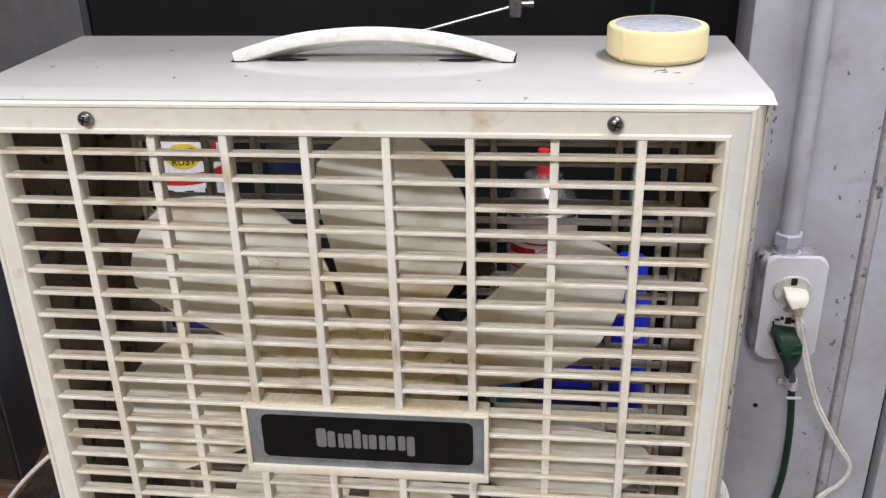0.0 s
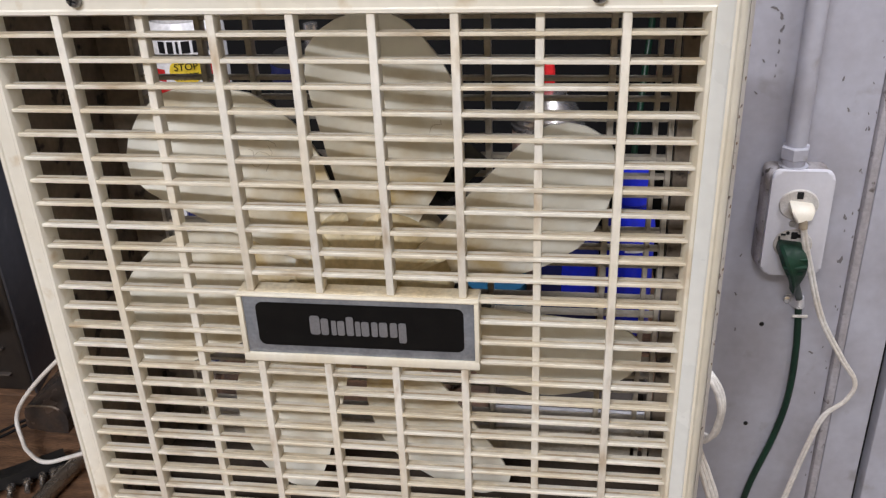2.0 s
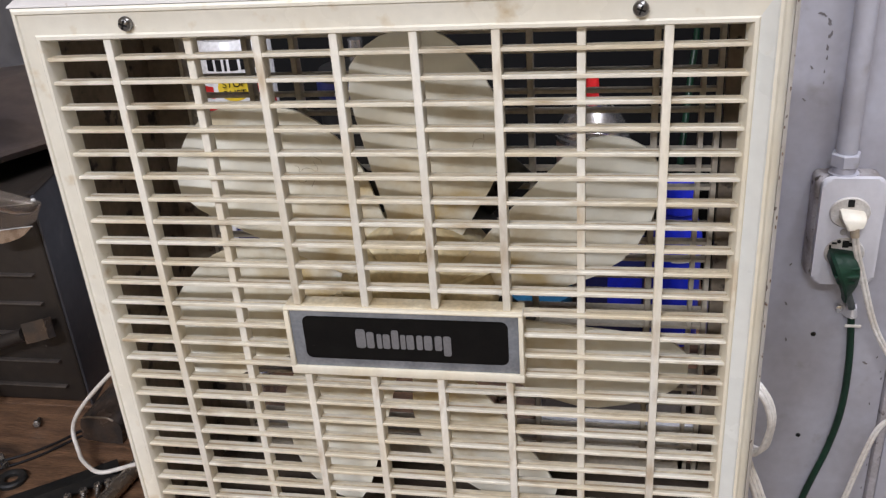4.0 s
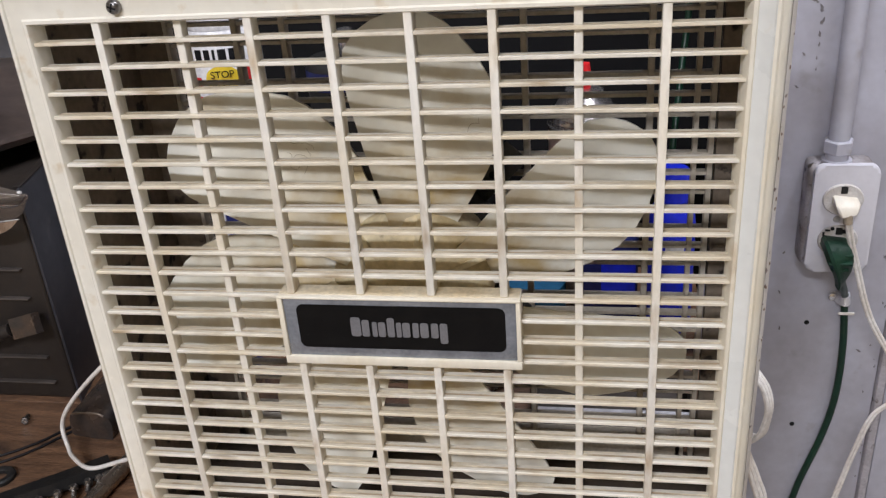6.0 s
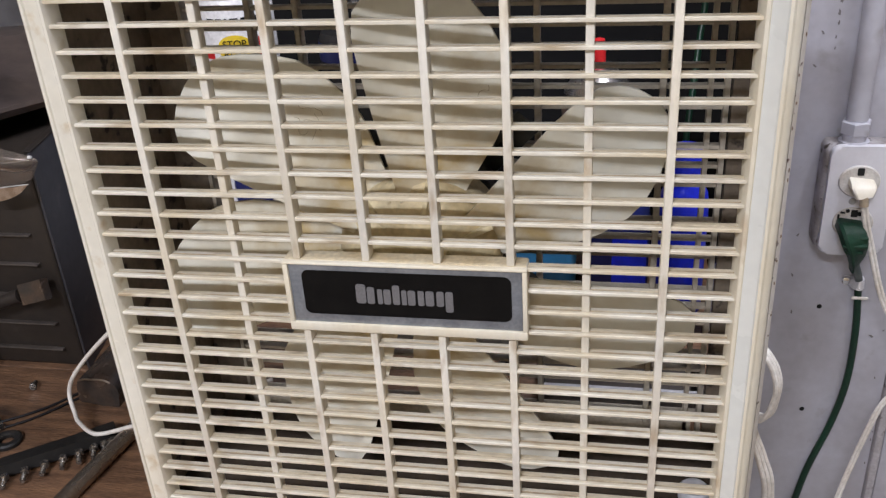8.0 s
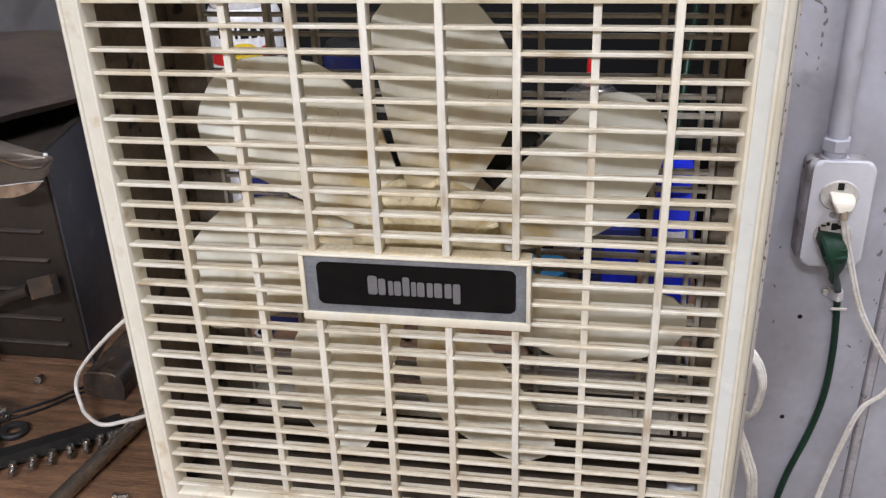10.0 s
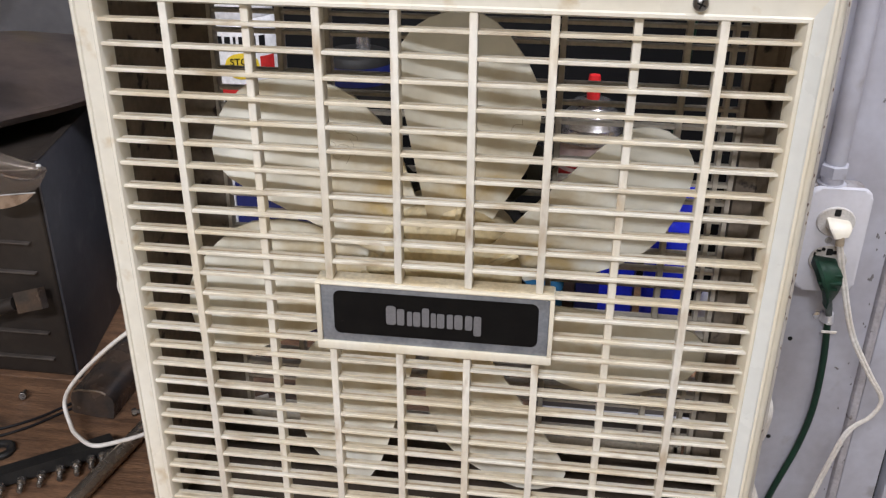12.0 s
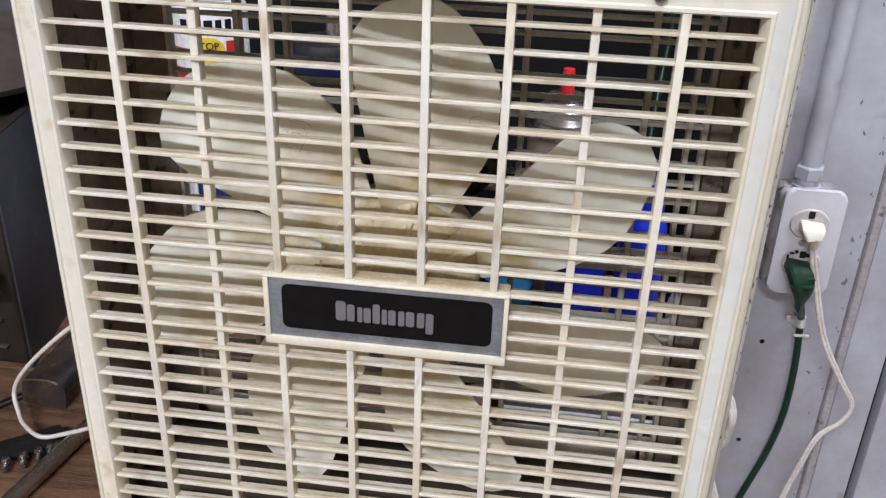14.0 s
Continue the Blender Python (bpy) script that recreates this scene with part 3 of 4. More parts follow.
# handle: an arched strap in two recesses of the top
HX, HY = 0.003, 0.073
arch = [(HX - 0.072, HY, CZ - 0.001), (HX - 0.060, HY, CZ + 0.0030), (HX - 0.035, HY, CZ + 0.0090), (HX, HY, CZ + 0.0117), (HX + 0.035, HY, CZ + 0.0090), (HX + 0.060, HY, CZ + 0.0030), (HX + 0.072, HY, CZ - 0.001)]
handle = part("handle", sweep(arch, 0, steps=6, section=[(-0.0095, -0.0022), (-0.0085, -0.0034), (0.0085, -0.0034), (0.0095, -0.0022), (0.0095, 0.0022), (0.0082, 0.0034), (-0.0082, 0.0034), (-0.0095, 0.0022)]), WHITEP, fan, "white arched plastic carrying handle")
for sx, e in ((HX - 0.0725, 1), (HX + 0.0725, -1)):
    part("handle_slot", box(sx - 0.0035 + 0.002 * e, sx + 0.0035 + 0.002 * e, HY - 0.0100, HY + 0.0112, CZ + 0.0001, CZ + 0.0006), HOLE, fan, "dark slot under the handle end")
for x0, x1 in ((HX - 0.057, HX - 0.034), (HX + 0.034, HX + 0.057)):
    part("handle_slot", lathe([(0, 0.0004), (0.95, 0.0004), (1.0, 0.0001)], 24, m=Matrix.Translation(((x0 + x1) / 2, HY - 0.0045, CZ)) @ Matrix.Diagonal(((x1 - x0) / 2, 0.0030, 1, 1))), HOLE, fan, "dark slot under the handle")

# scuffs on the lid
for pts in (((0.1475, 0.0445), (0.1500, 0.0455), (0.1490, 0.0485), (0.1455, 0.0480), (0.1440, 0.0450)), ((0.1490, 0.050), (0.1498, 0.0525)), ((0.1530, 0.0435), (0.1560, 0.0445)), ((-0.09, 0.030), (-0.0885, 0.0302)),
            ((-0.165, 0.052), (-0.1625, 0.0522)), ((0.060, 0.027), (0.0618, 0.027)), ((-0.055, 0.034), (-0.0530, 0.034)), ((-0.115, 0.090), (-0.1138, 0.091))):
    part("scuff", sweep([(x, y, CZ) for x, y in pts], 0.00028, 5, steps=4), SCUFF, fan, "small dark scuff")

# rotor
rotor = part("hub", lathe([(0, -0.018), (0.012, -0.018), (0.014, -0.0165), (0.030, -0.0145), (0.044, -0.010), (0.047, -0.006), (0.0475, 0.022), (0, 0.022)], 36, m=pose(0, 0.050, 0.187, -90, 0, 0)), HUBM, fan, "yellowed plastic rotor hub")
RC = Vector((-0.001, 0.046, 0.182))
U = [0.040, 0.055, 0.072, 0.090, 0.108, 0.120, 0.135, 0.148, 0.156, 0.1610, 0.1632]
VL = [-0.0050, -0.0075, -0.0105, -0.0135, -0.0160, -0.0178, -0.0192, -0.0175, -0.0110, -0.0020, 0.0090]
VR = [0.0290, 0.0385, 0.0495, 0.0550, 0.0565, 0.0545, 0.0475, 0.0385, 0.0310, 0.0230, 0.0120]


def pitch_depth(v):
    """How far back a blade lies across its width: pitched and slightly cambered."""
    return 0.33 * v - 0.006 - 3.0 * (v - 0.02) ** 2


def blade_mesh():
    bm = bmesh.new()
    nu, nv = 34, 10
    us = [0.040 + 0.1232 * (1 - (1 - k / (nu - 1)) ** 1.6) for k in range(nu)]
    grid = [[], []]
    for u in us:
        a, b = float(np.interp(u, U, VL)), float(np.interp(u, U, VR))
        rows = ([], [])
        for j in range(nv):
            v = a + (b - a) * j / (nv - 1)
            y = pitch_depth(v)
            for s in (0, 1):
                rows[s].append(bm.verts.new((v, y + (0.0016 if s else 0), u)))
        grid[0].append(rows[0])
        grid[1].append(rows[1])
    for s in (0, 1):
        g = grid[s]
        for i in range(nu - 1):
            for j in range(nv - 1):
                bm.faces.new((g[i][j], g[i + 1][j], g[i + 1][j + 1], g[i][j + 1]))
    f, b = grid
    rim_f = [f[i][0] for i in range(nu)] + f[-1][1:] + [f[i][-1] for i in range(nu - 2, -1, -1)]
    rim_b = [b[i][0] for i in range(nu)] + b[-1][1:] + [b[i][-1] for i in range(nu - 2, -1, -1)]
    for k in range(len(rim_f) - 1):
        bm.faces.new((rim_f[k], rim_f[k + 1], rim_b[k + 1], rim_b[k]))
    return finish("blade", bm, BLADE, 50)


bl = blade_mesh()
for k in range(7):
    blade = share("blade", bl, fan, Matrix.Translation(RC) @ pose(0, 0, 0, 0, 360 / 7 * k - 1.2, 0))
    # hairline cracks wander over two of the blades
    for c in range({6: 4, 0: 1}.get(k, 0)):
        u, v, way = random.uniform(0.088, 0.112), random.uniform(0.022, 0.040), random.uniform(0, 6.28)
        pts = []
        for j in range(9):
            pts.append((v, pitch_depth(v) - 0.00004, u))
            way += random.uniform(-0.9, 0.9)
            v, u = min(max(v + 0.0020 * math.cos(way), 0.015), 0.046), min(max(u + 0.0020 * math.sin(way), 0.08), 0.122)
        part("hairline_crack", sweep(pts, 0.00014, 4, steps=2), CRACK, blade, "fine brown crack")
for k in range(7):
    a = radians(360 / 7 * k + 20)
    rib = part("hub_rib", box(-0.0016, 0.0016, -0.0055, 0.004, 0.016, 0.050, 0.0006), HUBM, rotor)
    rib.matrix_local = Matrix.Translation((0, 0.0405, 0.187)) @ pose(0, 0, 0, 0, 360 / 7 * k + 12, 0)

# motor, its straps and the rear grille
part("motor", lathe([(0, 0), (0.040, 0), (0.044, 0.004), (0.044, 0.030), (0.036, 0.036), (0, 0.036)], 32, m=pose(0, 0.084, 0.187, -90, 0, 0)), DARKSTEEL, fan, "dark steel motor can")
for a in (45, 135, 225, 315):
    st = part("motor_arm", box(-0.0090, 0.0090, -0.001, 0.001, 0.030, 0.082, 0.0008), DARKSTEEL, fan, "dark steel motor mounting arm")
    st.matrix_local = pose(0, 0.108, 0.187, 0, a, 0)
    part("arm_hole", lathe([(0, 0.0004), (0.0022, 0.0003), (0.0026, 0)], 12, m=pose(0, -0.0011, 0.060, 90, 0, 0)), HOLE, st)
rear = part("rear_grille_frame", bmesh.new(), BACKG, fan)
part("rear_side_panel", box(-0.1822, -0.1612, 0.119, 0.1275, 0.004, 0.369), INNER, rear, "mottled brown rear side panel")
bm = box(-0.1610, -0.1585, 0.119, 0.1275, 0.004, 0.369)
for a in ((0.1712, 0.1742, 0.119, 0.1275, 0.004, 0.369), (0.1620, 0.1648, 0.119, 0.1275, 0.004, 0.369), (-0.1655, 0.1675, 0.119, 0.1275, 0.355, 0.369), (-0.1655, 0.1675, 0.119, 0.1275, 0.004, 0.018)):
    box(*a, bm=bm)
bm.to_mesh(rear.data)
bm.free()
part("rear_side_panel", box(0.1758, CR - 0.0042, 0.1192, 0.1272, 0.004, 0.369), INNER, rear, "mottled brown rear side panel")
rs = finish("slat", box(-0.158, 0.1710, 0.1205, 0.1262, -0.0011, 0.0011), BACKG)
for k in range(27):
    share("slat", rs, rear, pose(0, 0, 0.2867 + (k - 21) * 0.0125))
for x in (-0.1149, -0.084, -0.0105, 0.0625, 0.1363):
    part("upright_bar", box(x - 0.0019, x + 0.0019, 0.1185, 0.1268, 0.016, 0.357, 0.0005, 1), BACKG, rear)

# ---- masking tape on the fan ----
TX, TY = 0.148, 0.079
tape = base("masking_tape_roll", (TX, TY, CZ), "yellow masking tape roll with a grey label lying on the fan", "tape")
part("tape_winding", lathe([(0.0120, 0.0166), (0.0235, 0.0166), (0.0246, 0.0162), (0.0252, 0.0150), (0.0252, 0.0030), (0.0235, 0.0010), (0.0215, 0.0)], 48), TAPE, tape)
part("core_label", lathe([(0, 0.0160), (0.0205, 0.0163), (0.0212, 0.0168), (0.0208, 0.0169), (0, 0.0167)], 48), TAPE_CORE, tape, "grey glossy paper label")
part("tape_end", box(-0.0006, 0.0006, -0.0004, 0.0006, 0.002, 0.0160), TAPE, tape).matrix_local = pose(-0.0185, -0.0173, 0, 0, 0, -42)

# ---- outlet box, conduit and plugs ----
OXC, OY = 0.3040, 0.303


def soft_plate(x0, x1, z0, z1, y0, y1, r, soft):
    """A rounded plate whose front edge is rolled over."""
    bm = rounded_plate(x0, x1, z0, z1, y0, y1, r)
    es = [e for e in bm.edges if all(abs(v.co.y - y0) < 1e-6 for v in e.verts)]
    bmesh.ops.bevel(bm, geom=es, offset=soft, segments=4, affect="EDGES", profile=0.5)
    return bm


outlet = base("outlet_box", (OXC, COLY, 0.108), "pale grey painted metal outlet box screwed to the column", "outlet")


def at_outlet(name, bm, material, label="", parent=None):
    ob = part(name, bm, material, parent or outlet, label)
    ob.matrix_parent_inverse = Matrix.Translation((-OXC, -COLY, -0.108))
    return ob


at_outlet("back_box", box(OXC - 0.0262, OXC + 0.0256, OY + 0.0062, COLY - 0.0003, 0.0600, 0.1528, 0.006, 3), BOXGRIME, "grimy painted box body")
cover = at_outlet("cover_plate", soft_plate(OXC - 0.0228, OXC + 0.0268, 0.0585, 0.1545, OY, OY + 0.0060, 0.0075, 0.0028), BOXPAINT, "rounded pale cover plate")
for sz in (0.1255, 0.0890):
    f = at_outlet("socket", lathe([(0, 0.0022), (0.0150, 0.0022), (0.0158, 0.0012), (0.0158, 0.0)], 28, m=Matrix.Translation((OXC + 0.0005, OY - 0.0002, sz)) @ pose(0, 0, 0, 90, 0, 0) @ Matrix.Diagonal((1, 0.86, 1, 1))), SOCKET, "worn round socket face")
    at_outlet("ground_hole", box(OXC - 0.0022, OXC + 0.0030, OY - 0.0030, OY - 0.0020, sz + 0.0055, sz + 0.0120, 0.0005, 1), HOLE)
for bx, bz, w, h in ((-0.0085, 0.0985, 0.0040, 0.0016), (-0.0115, 0.0950, 0.0016, 0.0040), (0.0045, 0.0975, 0.0050, 0.0034), (-0.0050, 0.1000, 0.0030, 0.0030)):
    at_outlet("broken_gap", rounded_plate(OXC + bx - w / 2, OXC + bx + w / 2, bz - h / 2, bz + h / 2, OY - 0.0029, OY - 0.0020, min(w, h) * 0.45), HOLE, "dark broken gap in the socket face")
at_outlet("face_screw", lathe([(0, 0.0012), (0.0026, 0.0008), (0.003, 0)], 14, m=pose(OXC - 0.002, OY, 0.1075, 90, 0, 0)), ZINC)
conduit = base("conduit", (0.2995, 0.318, 0.155), "lilac painted steel conduit pipe running up the column", "conduit")


def at_conduit(name, bm, material):
    ob = part(name, bm, material, conduit)
    ob.matrix_parent_inverse = Matrix.Translation((-0.2995, -0.318, -0.155))
    return ob


at_conduit("pipe", lathe([(0, 0.172), (0.0082, 0.172), (0.0082, CEIL), (0, CEIL)], 24, m=Matrix.Translation((0.2995, 0.318, 0))), LILAC)
at_conduit("nut", lathe([(0, 0.1605), (0.0110, 0.1605), (0.0118, 0.1612), (0.0118, 0.1705), (0.0106, 0.1717), (0, 0.1717)], 6, m=Matrix.Translation((0.2995, 0.318, 0)) @ pose(0, 0, 0, 0, 0, 12)), LILAC)
at_conduit("lock_ring", lathe([(0, 0.1513), (0.0118, 0.1513), (0.0118, 0.1548), (0.0090, 0.1552), (0.0090, 0.1604), (0, 0.1604)], 20, m=Matrix.Translation((0.2995, 0.318, 0))), LILAC)

wplug = base("white_plug_cord", (0.3045, OY - 0.003, 0.1215), "ivory plug with flat white cord hanging from the socket", "power cord")


def keep(ob, root):
    ob.matrix_parent_inverse = Matrix.Translation(-Vector(root.location))
    return ob


bm = sweep([(0.3055, OY - 0.0025, 0.1250), (0.3055, OY - 0.008, 0.1245), (0.3058, OY - 0.0125, 0.1215), (0.3063, OY - 0.0140, 0.1170)], 0, steps=4,
     section=[(-0.0088, -0.0028), (-0.0075, -0.0040), (0.0075, -0.0040), (0.0088, -0.0028), (0.0088, 0.0028), (0.0075, 0.0040), (-0.0075, 0.0040), (-0.0088, 0.0028)])
for v in bm.verts:
    v.co.x = 0.3060 + (v.co.x - 0.3060) * min(1.12, max(0.5, 1.1 - (0.1245 - v.co.z) * 55))
keep(part("plug", bm, PLUGW, wplug), wplug)
keep(part("cord_relief", sweep([(0.3063, OY - 0.0145, 0.1185), (0.3072, OY - 0.0145, 0.1105)], 0.0036, steps=2), mat("tan_relief", (0.45, 0.37, 0.27), 0.5), wplug), wplug)
for off in (-0.0013, 0.0013):
    keep(part("cord_wire", sweep([(0.3066 + off, 0.2885, 0.115), (0.3110 + off, 0.2885, 0.0960), (0.3178 + off, 0.29, 0.0751), (0.3341 + off, 0.29, 0.0259), (0.3564 + off, 0.29, -0.0139), (0.3725 + off * 0.5, 0.29, -0.0400), (0.3678 + off * 0.5, 0.29, -0.0600),
         (0.3517 + off, 0.29, -0.0788), (0.342 + off, 0.29, -0.1153), (0.3315 + off, 0.29, -0.1709), (0.30 + off, 0.27, -0.30), (0.20, 0.22, -0.50)], 0.00155, 8), CORDW, wplug), wplug)
gplug = base("green_plug_cord", (0.3030, OY - 0.003, 0.086), "dark green rubber plug and extension cord clamped to the column", "power cord")
bm = sweep([(0.3010, OY - 0.0025, 0.0880), (0.3010, OY - 0.014, 0.0875), (0.3035, OY - 0.020, 0.0800), (0.3070, OY - 0.017, 0.0660), (0.3090, OY - 0.012, 0.0560)], 0, steps=5,
           section=[(-0.0108, -0.0030), (-0.0095, -0.0052), (-0.0030, -0.0046), (0.0030, -0.0052), (0.0085, -0.0050), (0.0098, -0.0030), (0.0098, 0.0030), (0.0080, 0.0050), (-0.0085, 0.0050), (-0.0108, 0.0030)])
for v in bm.verts:
    if v.co.z < 0.078:
        k = max(0.42, 1 - (0.078 - v.co.z) * 26)
        v.co.x = 0.3075 + (v.co.x - 0.3075) * k
keep(part("plug", bm, PLUGG, gplug), gplug)
for gz, gw, gy in ((0.0845, 0.0112, 0.0195), (0.0790, 0.0104, 0.0235), (0.0735, 0.0078, 0.0230)):
    keep(part("grip_ridge", box(0.3035 - gw + 0.0006, 0.3035 + gw - 0.0014, OY - gy - 0.0030, OY - gy + 0.0060, gz - 0.0011, gz + 0.0011, 0.0008), PLUGG, gplug), gplug)
keep(part("cord", sweep([(0.3085, OY - 0.012, 0.0580), (0.3165, 0.309, 0.0400), (0.3225, 0.324, 0.0260), (0.3250, 0.329, 0.0150), (0.3293, 0.329, -0.0336), (0.3292, 0.329, -0.0866), (0.3220, 0.329, -0.1345), (0.3072, 0.329, -0.1930), (0.2978, 0.328, -0.2460), (0.275, 0.325, -0.36), (0.24, 0.32, -0.52)], 0.0032, 12), CORDG, gplug), gplug)
clampo = base("cord_clamp", (0.3230, 0.334, 0.0175), "shiny zinc strap clamp holding the green cord", "clamp")
keep(part("strap", sweep([(0.3140, 0.3340, 0.0175), (0.3185, 0.3338, 0.0175), (0.3205, 0.3280, 0.0175), (0.3248, 0.3238, 0.0175), (0.3288, 0.3280, 0.0175), (0.3295, 0.3345, 0.0175)], 0, steps=4, section=[(-0.0006, -0.0042), (0.0006, -0.0042), (0.0006, 0.0042), (-0.0006, 0.0042)]), STRAP, clampo), clampo)
keep(part("screw", lathe([(0, 0.003), (0.0035, 0.0016), (0.0042, 0)], 14, m=pose(0.3155, 0.3335, 0.0175, 90, 0, 0)), CHROME, clampo), clampo)
tag = part("cable_tie", box(0.3200, 0.3335, 0.3242, 0.3256, 0.0035, 0.0062, 0.0004, 1), CORDW)
tagged(tag, "white plastic tie round the green cord", "cable tie")

# the column and what hangs on it stand a little further back, all at one scale
SEAT = Matrix.Translation((0.094, -0.413, 0.447)) @ Matrix.Scale(1.037, 4) @ Matrix.Translation((-0.098, 0.413, -0.4462))
for ob in (column, outlet, conduit, wplug, gplug, clampo, tag):
    ob.matrix_basis = SEAT @ ob.matrix_basis

# fan cord: coil hanging behind the right side and a loop on the other side
coil = base("fan_cord_coil", (0.20, 0.10, 0.03), "looped white cord hanging beside the fan", "power cord")
for dx, dy in ((0, 0), (0.0030, 0.003), (0.006, 0.006)):
    keep(part("cord_loop", sweep([(0.188 + dx, 0.135 + dy, 0.100), (0.2080 + dx * 0.5, 0.105 + dy, 0.0945), (0.2165 + dx * 0.6, 0.100 + dy, 0.0800), (0.2180 + dx * 0.6, 0.100 + dy, 0.0620), (0.2110 + dx, 0.105 + dy, 0.0400), (0.195 + dx, 0.135 + dy, 0.030)], 0.0017, 8), CORDW, coil), coil)
    keep(part("cord_tail", sweep([(0.196 + dx, 0.135 + dy, 0.055), (0.2060 + dx * 0.7, 0.105 + dy, 0.0300), (0.2140 + dx * 0.8, 0.10 + dy, 0.0080), (0.2200 + dx, 0.10 + dy, -0.0200), (0.2230 + dx, 0.11 + dy, -0.10), (0.20 + dx, 0.14 + dy, -0.30)], 0.0017, 8), CORDW, coil), coil)
coil.location += Vector((-0.001, 0, -0.006))
loop = tagged(part("fan_cord_loop", sweep([(-0.185, 0.135, 0.118), (-0.215, 0.112, 0.106), (-0.2401, 0.100, 0.0924), (-0.2710, 0.100, 0.0650), (-0.2936, 0.100, 0.0399), (-0.3015, 0.099, 0.0230), (-0.2930, 0.088, 0.0135), (-0.2830, 0.0775, 0.0125), (-0.2638, 0.0668, 0.0125), (-0.2458, 0.0749, 0.0125), (-0.2311, 0.0862, 0.0125), (-0.225, 0.105, 0.0100), (-0.200, 0.128, 0.0040), (-0.16, 0.16, 0.0022)], 0.0017, 10), CORDW), "thin white cord looped over the bench beside the fan", "power cord")
upper = tagged(part("cord_bight", sweep([(-0.19, 0.138, 0.150), (-0.232, 0.132, 0.144), (-0.2457, 0.130, 0.1351), (-0.2557, 0.130, 0.1200), (-0.2555, 0.130, 0.1060), (-0.245, 0.132, 0.0900), (-0.19, 0.139, 0.085)], 0.0019, 10), CORDW), "white cord bight sticking out behind the fan", "power cord")

# ---- machine beside the fan ----
MX, MY, MZ = -0.3215, 0.162, 0.1965
mach = base("bench_grinder", (-0.45, 0.25, 0), "grimy dark cast housing of a bench grinder with ribs", "grinder")


def mpart(name, bm, material, label=""):
    return keep(part(name, bm, material, mach, label), mach)


def turned(bm):
    """The housing narrows towards the wall."""
    for v in bm.verts:
        v.co.x -= max(v.co.y - MY, 0) * 0.19 * (1 if v.co.x > -0.5 else 0)
    return bm


mpart("housing", turned(box(-0.66, MX - 0.0005, MY + 0.002, 0.36, 0.0, MZ - 0.002, 0.005, 3)), MACHINE)
mpart("side_cover", turned(box(MX - 0.0003, MX + 0.0026, MY, 0.365, 0.0, MZ, 0.0012, 2)), MACHSIDE, "blue-black sheet side cover")
mpart("cover_edge", turned(box(MX - 0.0040, MX + 0.0029, MY + 0.003, 0.362, MZ + 0.0001, MZ + 0.0014, 0.0004)), MACHINE, "worn folded cover edge")
for z in (0.1275, 0.1010, 0.0720, 0.0447, 0.0195):
    mpart("rib", box(-0.655, MX - 0.017, MY - 0.0024, MY + 0.004, z - 0.0010, z + 0.0006, 0.0005, 2), RIB, "brown worn rib")
bm = sweep([(-0.62, MY - 0.004, 0.012), (-0.4250, MY - 0.012, 0.0560), (-0.354, MY - 0.012, 0.0785)], 0.0058, 12, steps=3)
mpart("threaded_rod", bm, MACHINE, "oily threaded rod")
mpart("rod_head", sweep([(-0.3510, MY - 0.012, 0.0795), (-0.3290, MY - 0.012, 0.0860)], 0, steps=1, section=[(-0.004, -0.0085), (0.004, -0.0085), (0.0045, 0.0085), (-0.0045, 0.0085)]), BLOCKM, "square worn rod head")
# rounded dusty guard above
outline = smooth_path([(-0.62, 0.12, 0), (-0.50, 0.100, 0), (-0.385, 0.135, 0), (-0.352, 0.185, 0), (-0.318, 0.250, 0), (-0.290, 0.330, 0), (-0.325, 0.410, 0), (-0.405, 0.438, 0), (-0.475, 0.425, 0), (-0.525, 0.375, 0), (-0.560, 0.290, 0), (-0.60, 0.200, 0), (-0.62, 0.12, 0)], 5)[:-1]
mid = Vector((-0.46, 0.27, 0))
bm = bmesh.new()
rings = []
for k, h in ((0.97, 0.214), (1.0, 0.2195), (0.992, 0.2225), (0.94, 0.2250), (0.80, 0.2325), (0.60, 0.2425), (0.35, 0.2500), (0.12, 0.2520)):
    rings.append([bm.verts.new((mid.x + (p.x - mid.x) * k, mid.y + (p.y - mid.y) * k, h + 0.004 * noise.noise(p * 9 + Vector((k * 3, 0, 0))) + 0.010 * (p.y - 0.27) * k)) for p in outline])
for a, b in zip(rings, rings[1:]):
    for k in range(len(outline)):
        bm.faces.new((a[k], a[(k + 1) % len(outline)], b[(k + 1) % len(outline)], b[k]))
bm.faces.new(rings[0])
bm.faces.new(rings[-1])
mpart("wheel_guard", bm, GUARD, "dusty brown rounded guard")
mpart("guard_neck", box(-0.60, -0.40, 0.20, 0.36, MZ - 0.001, 0.210, 0.004), MACHSIDE)
mpart("bright_tip", sweep([(-0.3060, 0.238, 0.2285), (-0.2925, 0.240, 0.2350)], 0.0017, 8, steps=1), CHROME)
mach.location.x -= 0.0060
